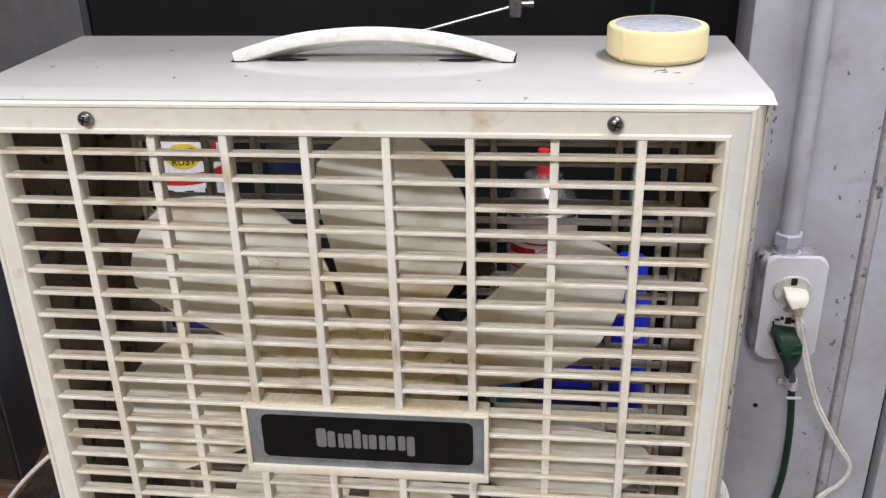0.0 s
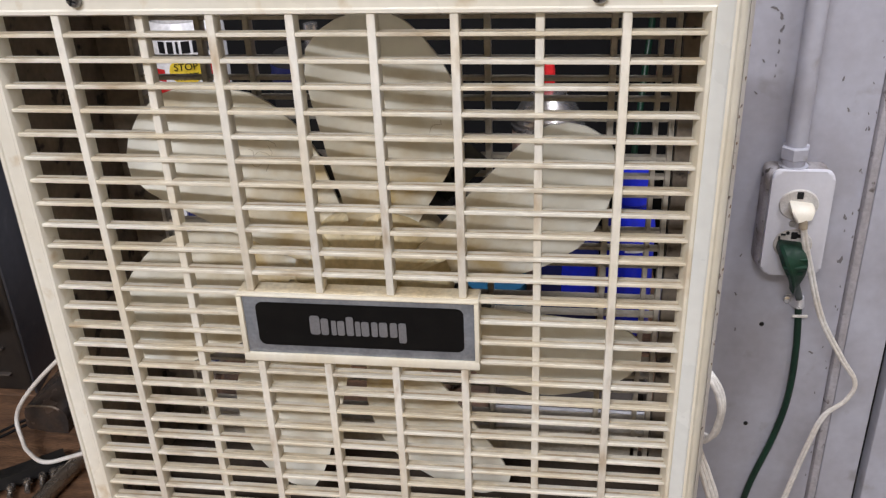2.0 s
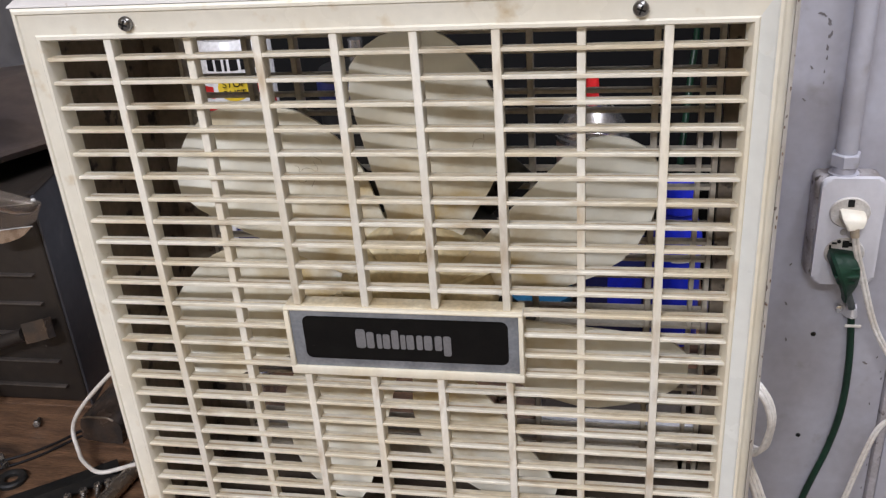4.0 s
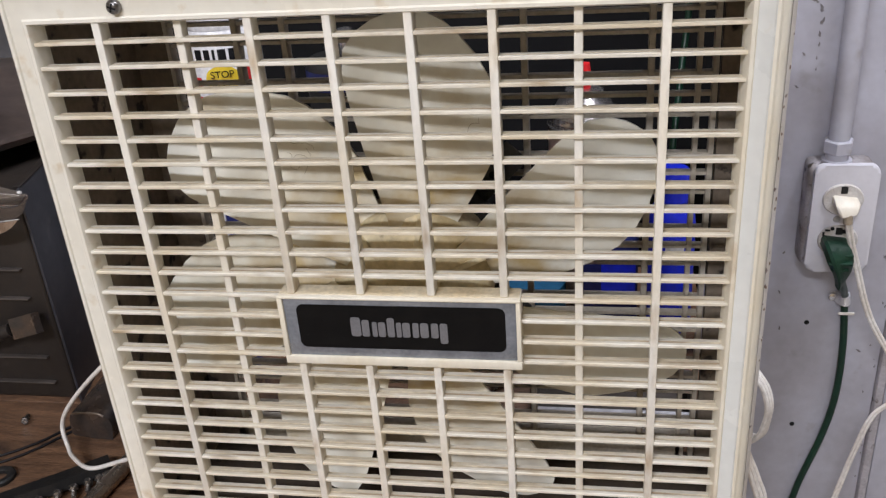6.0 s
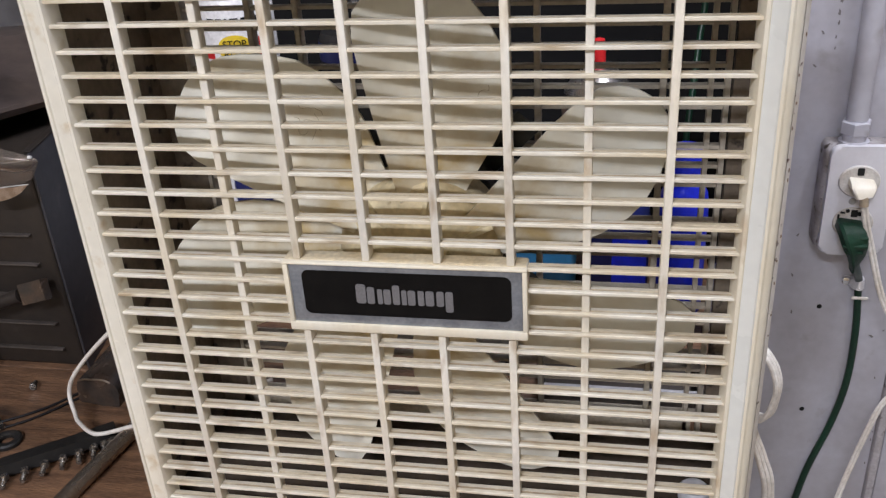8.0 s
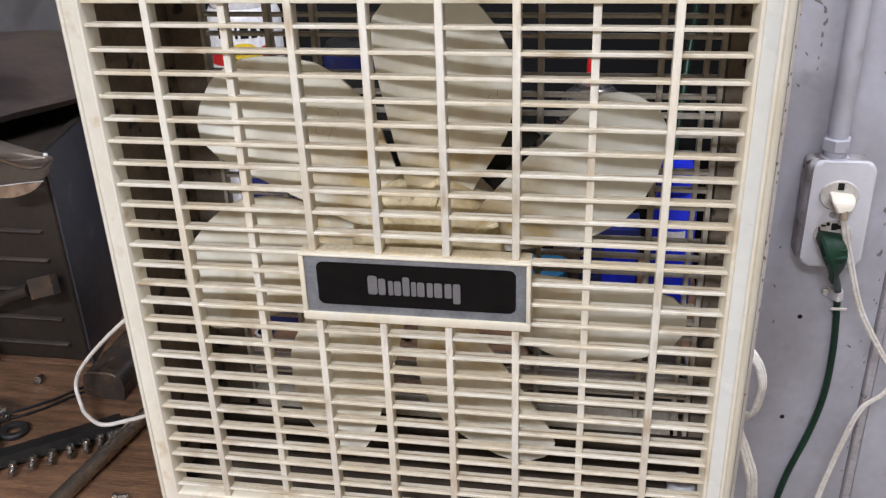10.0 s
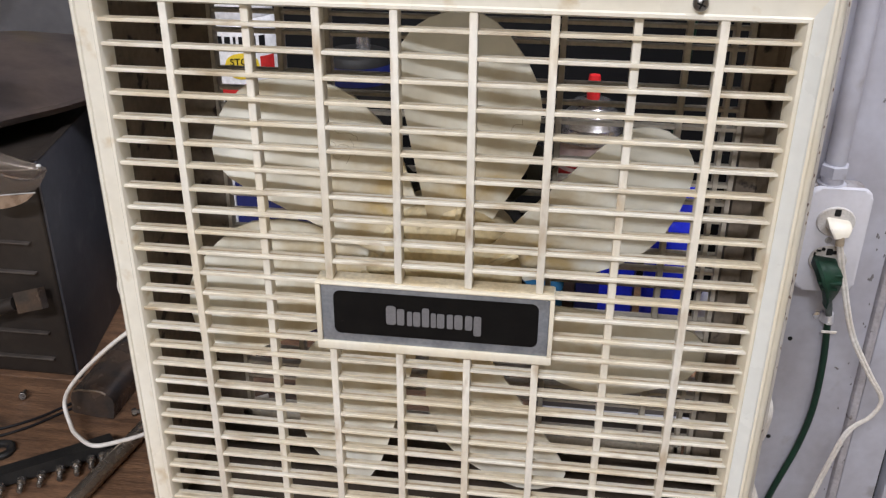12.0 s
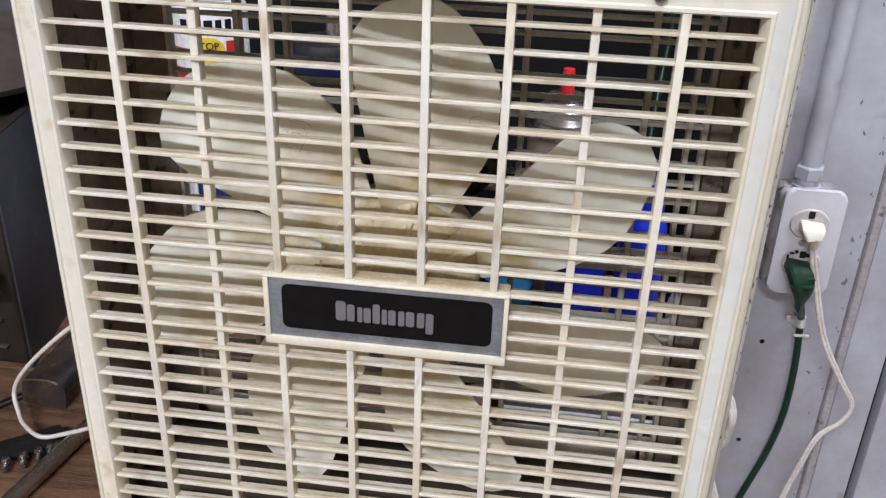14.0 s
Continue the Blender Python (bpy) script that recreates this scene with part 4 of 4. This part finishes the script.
# clear eye shield with an amber edge
shield = base("eye_shield", (-0.36, MY - 0.012, 0.19), "clear plastic eye shield with an amber edge on the grinder", "eye shield")
SY = MY - 0.014
ROLL = [(0.0, 0.0), (-0.0045, -0.003), (-0.0065, -0.009), (-0.0045, -0.016), (0.0, -0.0195), (0.0005, -0.026)]
bm = bmesh.new()
rows_ = []
for i in range(13):
    x = -0.425 + 0.1165 * i / 12
    top = float(np.interp(x, (-0.425, -0.357, -0.315, -0.308), (0.2132, 0.2125, 0.2010, 0.1985)))
    low = float(np.interp(x, (-0.425, -0.3616, -0.3206, -0.3085), (0.1720, 0.1725, 0.1785, 0.1965)))
    k = min(1.0, (top - low) / 0.030)
    rows_.append([bm.verts.new((x, SY + dy * k, top + dz * k)) for dy, dz in ROLL] + [bm.verts.new((x, SY + 0.001, low))])
for a, b in zip(rows_, rows_[1:]):
    for k in range(6):
        bm.faces.new((a[k], a[k + 1], b[k + 1], b[k]))
bmesh.ops.solidify(bm, geom=bm.faces[:], thickness=0.0012)
keep(part("pane", bm, CLEAR, shield), shield)
bm = bmesh.new()
cols = []
for i in range(9):
    u = i / 8
    x = -0.3616 + 0.0410 * u
    up_, dn_ = 0.1724 + 0.0061 * u, 0.1652 + 0.0024 * u + 0.0105 * u ** 4
    cols.append([bm.verts.new((x, SY - 0.001 - 0.005 * w, up_ + (dn_ - up_) * w + 0.0006 * math.sin(7 * u + 3 * w))) for w in (0, 0.35, 0.7, 1)])
for a, b in zip(cols, cols[1:]):
    for k in range(3):
        bm.faces.new((a[k], a[k + 1], b[k + 1], b[k]))
bmesh.ops.solidify(bm, geom=bm.faces[:], thickness=0.0010)
keep(part("amber_lip", bm, COPPERY, shield, "curled amber lower lip"), shield)
# thin pale strips along the shield stand in for its glints
for pts, r in (([(-0.3620, SY - 0.0015, 0.1727), (-0.340, SY - 0.0015, 0.1762), (-0.3206, SY - 0.0015, 0.1787)], 0.00045), ([(-0.387, SY - 0.001, 0.2122), (-0.380, SY - 0.001, 0.2140), (-0.357, SY - 0.001, 0.2126)], 0.00045),
               ([(-0.386, SY - 0.0072, 0.2030), (-0.376, SY - 0.0072, 0.2050), (-0.362, SY - 0.0072, 0.2030)], 0.0005), ([(-0.386, SY - 0.003, 0.1945), (-0.350, SY - 0.003, 0.1945), (-0.314, SY - 0.002, 0.1985)], 0.0004),
               ([(-0.3875, SY - 0.001, 0.2110), (-0.3885, SY - 0.006, 0.2030), (-0.3870, SY - 0.002, 0.1925)], 0.0014), ([(-0.3150, SY - 0.001, 0.2003), (-0.3125, SY - 0.001, 0.2006)], 0.0012)):
    keep(part("edge_glint", sweep(pts, r, 8, steps=5), GLINT_PRINT, shield, "pale line modelled as a glint"), shield)
# chrome knob with a wire
knob = base("lamp_head", (-0.375, 0.16, 0.262), "small chrome cap with a bent wire on a dark stem", "lamp head")
keep(part("cap", lathe([(0, 0.006), (0.012, 0.0055), (0.020, 0.003), (0.0235, -0.003), (0.0220, -0.0055), (0, -0.0055)], 28, m=Matrix.Translation((-0.3775, 0.158, 0.2735)) @ pose(0, 0, 0, -12, 3, 0) @ Matrix.Diagonal((1.12, 1.12, 1.1, 1))), CHROME, knob), knob)
keep(part("wire", sweep([(-0.362, 0.160, 0.279), (-0.366, 0.161, 0.296), (-0.373, 0.162, 0.311), (-0.382, 0.163, 0.315), (-0.396, 0.163, 0.307)], 0.0011, 8), CHROME, knob), knob)
keep(part("stem", lathe([(0, -0.05), (0.006, -0.05), (0.007, -0.02), (0.012, -0.0058), (0, -0.0058)], 20, m=Matrix.Translation((-0.384, 0.164, 0.2725))), GUARD, knob), knob)

# oily steel bar behind the cord loop
bar = part("steel_bar", sweep([(-0.2887, 0.1150, 0.0127), (-0.2880, 0.165, 0.0127), (-0.2855, 0.285, 0.0127)], 0, steps=1,
           section=[(-0.0172, -0.0110), (-0.0150, -0.0126), (0.0150, -0.0126), (0.0175, -0.0110), (0.0182, 0.0020), (0.0170, 0.0080), (0.0130, 0.0115), (0.0060, 0.0128), (-0.0060, 0.0130), (-0.0130, 0.0115), (-0.0168, 0.0080), (-0.0180, 0.0020)]), BLOCKM)
tagged(bar, "oily dark rounded steel bar lying on the bench", "steel bar")
wornend = part("worn_end", sweep([(-0.3030, 0.1152, 0.0232), (-0.2980, 0.1150, 0.0250), (-0.2900, 0.1150, 0.0253), (-0.2810, 0.1152, 0.0248), (-0.2760, 0.1152, 0.0225)], 0.0009, 6), ROD, bar, "bright worn edge of the bar end")
rod = tagged(part("steel_tube", sweep([(-0.2690, -0.085, 0.0062), (-0.2590, -0.0217, 0.0062), (-0.2400, 0.0987, 0.0062), (-0.2296, 0.165, 0.0062)], 0.0061, 16, steps=1), ROD), "tarnished steel tube lying across the bench", "tube")
belt = base("studded_strip", (-0.30, 0.05, 0), "black rubber strip with a row of steel studs", "strip")
bpath = [(-0.395, -0.026, 0.005), (-0.345, 0.0125, 0.005), (-0.3115, 0.0383, 0.005), (-0.2841, 0.0590, 0.005), (-0.2640, 0.0755, 0.005), (-0.2565, 0.0815, 0.005)]
keep(part("rubber_band", sweep(bpath, 0, steps=6, section=[(-0.0075, -0.0045), (0.0075, -0.0045), (0.0075, 0.0045), (-0.0075, 0.0045)]), RUBBER, belt), belt)
sp = smooth_path([(p[0] + 0.006, p[1] - 0.008, 0) for p in bpath], 8)
for k in range(2, 40, 3):
    p = sp[k]
    prof = [(0, 0.0165), (0.0020, 0.0165)] + [(0.0026 if j % 2 else 0.0020, 0.016 - 0.0011 * j) for j in range(9)] + [(0.0040, 0.006), (0.0040, 0.002), (0.0028, 0.001), (0.0, 0.0)]
    keep(part("stud", lathe(prof, 10, m=Matrix.Translation((p.x, p.y, 0.0058)) @ pose(0, 0, 0, 98, 0, 20 + random.uniform(-8, 8)) @ Matrix.Diagonal((0.85, 0.85, 0.8, 1))), STUD, belt), belt)


def hex_nut(place, turn, lean, label):
    ob = part("hex_bolt", lathe([(0, 0.0036), (0.0028, 0.0036), (0.0033, 0.0032), (0.0033, 0.0), (0.0018, 0.0), (0.0018, -0.0075), (0, -0.0075)], 6, m=pose(0, 0, 0.0031, lean, 0, turn)), STUD)
    ob.location = place
    return tagged(ob, label, "bolt", "loose bolts on the bench")


hex_nut((-0.3585, 0.1310, 0), 20, 80, "small zinc hex bolt lying on the bench")
hex_nut((-0.2570, 0.1225, 0), -60, 85, "small zinc hex bolt beside the steel bar")
hex_nut((-0.2196, 0.0022, 0), -70, 88, "small zinc hex bolt near the bolt holes")
hex_nut((-0.3630, 0.0850, 0), 130, 84, "small zinc hex bolt beside the wires")
hex_nut((-0.3546, 0.0786, 0), 60, 84, "small zinc hex bolt beside the wires")
washer = tagged(part("washer", lathe([(0.0050, 0.0), (0.0050, 0.0022), (0.0062, 0.003), (0.0095, 0.003), (0.0108, 0.002), (0.0108, 0.0), (0.0050, 0.0)], 26, m=Matrix.Translation((-0.3390, 0.0640, 0.0003)) @ Matrix.Diagonal((1.05, 1.05, 1.3, 1))), RUBBER), "dark steel washer flat on the bench", "washer")
for dy in (0.0, -0.011):
    tagged(part("thin_wire", sweep([(-0.43, 0.045 + dy, 0.0013), (-0.3462, 0.0935 + dy, 0.0013), (-0.3128, 0.1305 + dy, 0.0013), (-0.3055, 0.1360 + dy, 0.0013)], 0.0011, 6), INK), "thin black wire lying on the bench", "wire", "thin black wires")
# clutter at the edge of the bench
pen = base("blue_pen", (-0.352, 0.053, 0.005), "blue plastic pen with pale print lying among the tools", "pen")
keep(part("barrel", sweep([(-0.3400, 0.0385, 0.0052), (-0.3540, 0.0560, 0.0052), (-0.3640, 0.0685, 0.0058)], 0.0042, 12, steps=2), PENBLUE, pen), pen)
keep(part("tip", sweep([(-0.3640, 0.0685, 0.0058), (-0.3680, 0.0735, 0.0060)], 0.0026, 12, steps=1), PENBLUE, pen), pen)
keep(part("pale_print", sweep([(-0.3470, 0.0440, 0.0100), (-0.3545, 0.0535, 0.0101)], 0.0011, 6, steps=1), GLINT_PRINT, pen, "pale print on the barrel"), pen)
pl = base("pliers", (-0.40, 0.06, 0.005), "worn steel pliers with a dark red grip", "pliers")
keep(part("grip", sweep([(-0.3760, 0.0600, 0.0062), (-0.3690, 0.0490, 0.0062), (-0.3600, 0.0360, 0.0062), (-0.352, 0.022, 0.0062)], 0.0055, 12, steps=4), REDGRIP, pl), pl)
keep(part("grip", sweep([(-0.3920, 0.0560, 0.0062), (-0.3850, 0.0430, 0.0062), (-0.3780, 0.0300, 0.0062), (-0.372, 0.015, 0.0062)], 0.0055, 12, steps=4), REDGRIP, pl), pl)
keep(part("jaw", sweep([(-0.3760, 0.0600, 0.0060), (-0.3900, 0.0750, 0.0065), (-0.4100, 0.0950, 0.0060)], 0, steps=4, section=[(-0.006, -0.004), (0.006, -0.004), (0.005, 0.004), (-0.005, 0.004)]), BLOCKM, pl), pl)
steel_rod = tagged(part("steel_rule", sweep([(-0.3990, 0.0790, 0.0135), (-0.3560, 0.0310, 0.0135)], 0, steps=1, section=[(-0.0035, -0.0007), (0.0035, -0.0007), (0.0035, 0.0007), (-0.0035, 0.0007)]), ZINC), "narrow steel rule lying over the pliers", "ruler")
ratchet = base("clamp_ring", (-0.4254, 0.1394, 0.012), "black clamp ring with a bright worn rim", "clamp")
keep(part("ring", lathe([(0.006, -0.004), (0.0125, -0.004), (0.0135, 0.0), (0.0125, 0.004), (0.006, 0.004), (0.006, -0.004)], 28, m=Matrix.Translation((-0.4254, 0.1394, 0.0195)) @ pose(0, 0, 0, 62, 0, 20)), INK, ratchet), ratchet)
keep(part("bright_rim", lathe([(0.0120, 0.0040), (0.0132, 0.0030), (0.0134, 0.0036), (0.0122, 0.0048), (0.0120, 0.0040)], 28, m=Matrix.Translation((-0.4254, 0.1394, 0.0195)) @ pose(0, 0, 0, 62, 0, 20)), CHROME, ratchet), ratchet)
keep(part("side_plate", box(-0.464, -0.4315, 0.1480, 0.1520, 0.0, 0.095, 0.0015), INK, ratchet), ratchet)
keep(part("handle_block", box(-0.4530, -0.4315, 0.1340, 0.1478, 0.0350, 0.0590, 0.002), PINKLABEL, ratchet, "pale pink handle block"), ratchet)
for pts in ([(-0.4220, 0.135, 0.033), (-0.4185, 0.135, 0.021), (-0.4150, 0.135, 0.0085), (-0.4220, 0.135, 0.0045), (-0.4310, 0.135, 0.0028)], [(-0.4390, 0.1475, 0.0950), (-0.4335, 0.1475, 0.0880), (-0.4305, 0.1475, 0.0760), (-0.4300, 0.1475, 0.0640)]):
    keep(part("bright_edge", sweep(pts, 0.0009, 8, steps=5), CHROME, ratchet, "bright worn plate edge"), ratchet)
keep(part("upper_ring", lathe([(0.0085, -0.003), (0.0115, -0.003), (0.0122, 0.0), (0.0115, 0.003), (0.0085, 0.003), (0.0085, -0.003)], 28, m=Matrix.Translation((-0.4450, 0.1445, 0.077)) @ pose(0, 0, 0, 80, 0, 10)), CHROME, ratchet, "bright ring"), ratchet)
keep(part("foot", box(-0.437, -0.414, 0.132, 0.148, 0.0, 0.009, 0.002), RUBBER, ratchet), ratchet)
blade_ = base("cutter_blade", (-0.41, 0.118, 0.0), "curved steel cutter with a thin wire tail on the bench", "cutter")
keep(part("steel", sweep([(-0.4360, 0.1260, 0.0090), (-0.4200, 0.1215, 0.0095), (-0.4080, 0.1130, 0.0060)], 0, steps=4, section=[(-0.0085, -0.0010), (0.0085, -0.0010), (0.0070, 0.0010), (-0.0070, 0.0010)]), ZINC, blade_), blade_)
keep(part("wire_tail", sweep([(-0.4180, 0.1080, 0.0012), (-0.4050, 0.1075, 0.0012), (-0.3926, 0.1070, 0.0012)], 0.0008, 6, steps=2), ZINC, blade_), blade_)
rag = tagged(part("yellow_glove_tip", sweep([(-0.545, 0.578, 0.340), (-0.548, 0.572, 0.300), (-0.556, 0.568, 0.276), (-0.568, 0.566, 0.260), (-0.580, 0.570, 0.252)], 0, steps=6, section=[(0.011 * math.cos(a), 0.009 * math.sin(a)) for a in [k * math.pi / 6 for k in range(12)]]), YELLOWISH), "curled yellowed rubber glove finger hanging on the grey wall", "glove")

# ---- things behind the fan ----
def text(body, size, m, material, parent, name="lettering"):
    cu = bpy.data.curves.new(name, "FONT")
    cu.body, cu.size, cu.extrude, cu.align_x, cu.align_y = body, size, 0.0002, "CENTER", "CENTER"
    tmp = new(name, cu)
    dg = bpy.context.evaluated_depsgraph_get()
    me = bpy.data.meshes.new_from_object(tmp.evaluated_get(dg))
    bpy.data.objects.remove(tmp)
    me.materials.clear()
    me.materials.append(material)
    ob = new(name, me)
    ob.parent = parent
    ob.matrix_local = m
    return ob


def wrap_patch(r, a0, a1, z0, z1, material, name, parent, oval=False, label=""):
    """A print on a round can: a patch just proud of its wall."""
    bm = bmesh.new()
    n = 20
    lo, hi = [], []
    for k in range(n + 1):
        a = radians(a0 + (a1 - a0) * k / n)
        w = 2 * k / n - 1
        h = math.sqrt(max(1 - w * w, 0.0)) if oval else 1.0
        zc, zh = (z0 + z1) / 2, (z1 - z0) / 2
        lo.append(bm.verts.new((r * math.cos(a), r * math.sin(a), zc - zh * h - 1e-5)))
        hi.append(bm.verts.new((r * math.cos(a), r * math.sin(a), zc + zh * h + 1e-5)))
    for k in range(n):
        bm.faces.new((lo[k], lo[k + 1], hi[k + 1], hi[k]))
    return part(name, bm, material, parent, label)


paint = base("paint_can", (-0.2170, 0.333, 0), "white spray paint can with a yellow and red label", "spray can")
part("body", lathe([(0, 0), (0.031, 0), (0.033, 0.003), (0.033, 0.268), (0.0315, 0.272), (0.0290, 0.277)], 40), CANWHITE, paint)
part("cap", lathe([(0.0275, 0.2765), (0.0280, 0.278), (0.0270, 0.296), (0.0250, 0.299), (0, 0.299)], 36), CANWHITE, paint, "white plastic cap")
wrap_patch(0.0333, -100, -48, 0.2265, 0.2490, CANYEL, "yellow_oval", paint, True, "yellow oval print")
wrap_patch(0.0332, -150, -108, 0.2285, 0.2390, CANRED, "red_band", paint, False, "red printed band")
wrap_patch(0.0332, -46, -20, 0.2285, 0.2450, CANRED, "red_band", paint)
wrap_patch(0.0331, -150, 0, 0.2120, 0.2220, CANRED, "red_band", paint)
for a, w in ((-112, 11), (-97, 9), (-84, 4), (-76, 12), (-60, 9), (-46, 10)):
    wrap_patch(0.0333, a, a + w, 0.2530, 0.2630, INK, "dark_bar", paint)
for a, w, z in ((-128, 8, 0.2015), (-116, 5, 0.1985), (-106, 11, 0.2025), (-90, 6, 0.1990), (-78, 12, 0.2020), (-61, 7, 0.1995), (-49, 9, 0.2022), (-120, 14, 0.1880), (-98, 9, 0.1865), (-82, 16, 0.1882), (-58, 12, 0.1870)):
    wrap_patch(0.0333, a, a + w, z, z + 0.0050, INK, "dark_bar", paint)
for word, z in (("STOP", 0.2415), ("RUST", 0.2330)):
    text(word, 0.0084, pose(0.0337 * math.cos(radians(-74)), 0.0337 * math.sin(radians(-74)), z, 90, 0, 16), INK, paint)

spray = base("spray_can", (0.0925, 0.385, 0), "tin spray can with a pale label and red nozzle", "spray can")
part("body", lathe([(0, 0), (0.031, 0), (0.0325, 0.003), (0.0325, 0.164), (0.031, 0.167)], 40), PINKLABEL, spray, "pale pink printed body")
part("dome", lathe([(0.031, 0.1665), (0.0335, 0.1675), (0.0335, 0.171), (0.0305, 0.173), (0.0312, 0.1755), (0.0300, 0.178), (0.0302, 0.1805), (0.0282, 0.183), (0.0235, 0.192), (0.0165, 0.198), (0.0170, 0.202), (0.0120, 0.204), (0, 0.204)], 40), TIN, spray, "shiny tin dome")
part("nozzle", lathe([(0, 0.204), (0.0060, 0.204), (0.0060, 0.219), (0.0050, 0.2265), (0, 0.228)], 20), REDCAP, spray, "red spray nozzle")
spray.scale = (1, 1, 0.973)
wrap_patch(0.0327, -150, -100, 0.132, 0.140, CANRED, "red_print", spray)
for z in (0.150, 0.144, 0.124, 0.117):
    wrap_patch(0.0327, -145, -70, z, z + 0.0018, CANRED, "red_bar", spray)

bluej = base("blue_bottle", (0.1672, 0.307, 0), "bright blue plastic bottle with a narrow neck", "bottle")
part("body", lathe([(0, 0), (0.019, 0), (0.0205, 0.003), (0.0205, 0.102), (0.0190, 0.112), (0.0140, 0.122), (0.012, 0.125)], 36), BLUE, bluej)
part("cap", lathe([(0.0122, 0.1245), (0.0150, 0.126), (0.0150, 0.147), (0.0125, 0.152), (0, 0.152)], 24), BLUE, bluej)
wrap_patch(0.0208, -105, -60, 0.085, 0.093, CANWHITE, "white_bar", bluej)
blue_b = base("blue_box", (0.121, 0.33, 0), "dark blue cardboard box standing behind the fan", "box")
part("carton", box(-0.033, 0.020, -0.02, 0.02, 0, 0.082, 0.001), NAVY, blue_b)
part("front_print", box(-0.012, 0.018, -0.0206, -0.0202, 0.020, 0.066), BLUE, blue_b, "bright blue print")
teal = base("teal_tin", (0.046, 0.33, 0), "teal printed tin behind the fan", "tin")
part("body", lathe([(0, 0), (0.030, 0), (0.031, 0.002), (0.031, 0.030), (0.0315, 0.033), (0, 0.033)], 32), TEAL, teal)
milk = base("milky_bottle", (0.2085, 0.268, 0), "milky plastic bottle behind the fan", "bottle")
part("body", lathe([(0, 0), (0.016, 0), (0.0175, 0.003), (0.0175, 0.060), (0.013, 0.070), (0.008, 0.075), (0.008, 0.083), (0, 0.083)], 28), MILKY, milk)
TRAYM = mat("smoky_tray_plastic", (0.10, 0.085, 0.075), 0.4, second=(0.06, 0.05, 0.045), scale=40, amount=0.6, bump=0.03)
tray = base("white_tray", (0.121, 0.176, 0), "smoky grey plastic tray with a pale edge behind the fan", "tray")
part("base_plate", box(-0.062, 0.058, -0.03, 0.03, 0, 0.003, 0.001), TRAYM, tray)
for a in ((-0.062, 0.058, -0.030, -0.0275, 0.0032, 0.022), (-0.062, 0.058, 0.0275, 0.030, 0.0032, 0.022), (-0.062, -0.0595, -0.027, 0.027, 0.0032, 0.022), (0.0555, 0.058, -0.027, 0.027, 0.0032, 0.022)):
    part("rim", box(*a, 0.0008), TRAYM, tray)
part("front_edge", box(-0.060, 0.056, -0.0302, -0.0270, 0.0222, 0.0238, 0.0004), MILKY, tray, "pale front edge")
navyc = base("navy_can", (-0.1245, 0.375, 0), "black can with a navy band and pale cap behind the fan", "can")
part("body", lathe([(0, 0), (0.031, 0), (0.033, 0.003), (0.033, 0.228), (0.030, 0.235), (0, 0.235)], 36), RUBBER, navyc, "black can body")
wrap_patch(0.0333, -170, 10, 0.2110, 0.2275, NAVY, "navy_band", navyc, False, "navy blue printed band")
part("cap", lathe([(0.0066, 0.2352), (0.0070, 0.237), (0.0066, 0.260), (0, 0.261)], 24, m=Matrix.Translation((0.006, 0, 0))), TIN, navyc, "pale metal cap")
navyb = base("navy_box", (-0.1752, 0.270, 0), "navy blue carton with a pale edge behind the fan", "box")
part("carton", box(-0.030, 0.030, -0.02, 0.02, 0, 0.152, 0.001), NAVY, navyb)
part("pale_edge", box(-0.0335, -0.0303, -0.021, 0.02, 0, 0.158, 0.0006), MILKY, navyb)
hang = tagged(part("hanging_cord", sweep([(0.200, 0.52, CEIL), (0.196, 0.52, 0.9), (0.194, 0.52, 0.32), (0.186, 0.50, 0.18), (0.176, 0.45, 0.10), (0.170, 0.42, -0.02)], 0.0034, 10), CORDG), "dark green cord hanging down the black wall", "power cord")
arm = base("swing_arm", (0.02, 0.50, 0.31), "thin chrome rod with a clamped joint in front of the wall", "arm")
keep(part("rod", sweep([(-0.10, 0.50, 0.282), (-0.035, 0.50, 0.3005), (0.058, 0.50, 0.3250)], 0.0021, 10, steps=1), CHROME, arm), arm)
keep(part("joint", box(0.0560, 0.0680, 0.494, 0.506, 0.3150, 0.3600, 0.003, 2), ZINC, arm), arm)
keep(part("joint_screw", lathe([(0, 0), (0.0035, 0), (0.0035, 0.006), (0.005, 0.007), (0.005, 0.011), (0, 0.011)], 14, m=pose(0.068, 0.50, 0.328, 0, 90, 0)), CHROME, arm), arm)
keep(part("post", sweep([(0.062, 0.50, 0.36), (0.062, 0.50, 0.7), (0.062, 0.597, 0.72)], 0.004, 10, steps=1), DARKSTEEL, arm), arm)
lid = tagged(part("bottle_cap", lathe([(0, 0.009), (0.0085, 0.009), (0.0098, 0.0075), (0.0100, 0.0), (0, 0.0)], 24, m=Matrix.Translation((0.167, 0.060, 0.0033))), MILKY), "white plastic cap lying inside the fan case", "cap")
sock = tagged(part("chrome_socket", lathe([(0.006, 0.024), (0.0085, 0.024), (0.0095, 0.022), (0.0095, 0.002), (0.0085, 0.0), (0, 0)], 20, m=Matrix.Translation((-0.178, 0.195, 0.0))), CHROME), "small chrome socket standing on the bench", "socket")
# loose hardware on the bench behind the fan
for hx, hy, k, turn in ((-0.095, 0.215, 1.5, 20), (-0.060, 0.235, 1.2, 75), (0.030, 0.205, 1.6, 140), (0.052, 0.228, 1.2, 40), (0.075, 0.212, 1.4, 100)):
    bolt = hex_nut((hx, hy, 0), turn, 86, "bright loose hex bolt lying behind the fan")
    bolt.scale = (k, k, k)
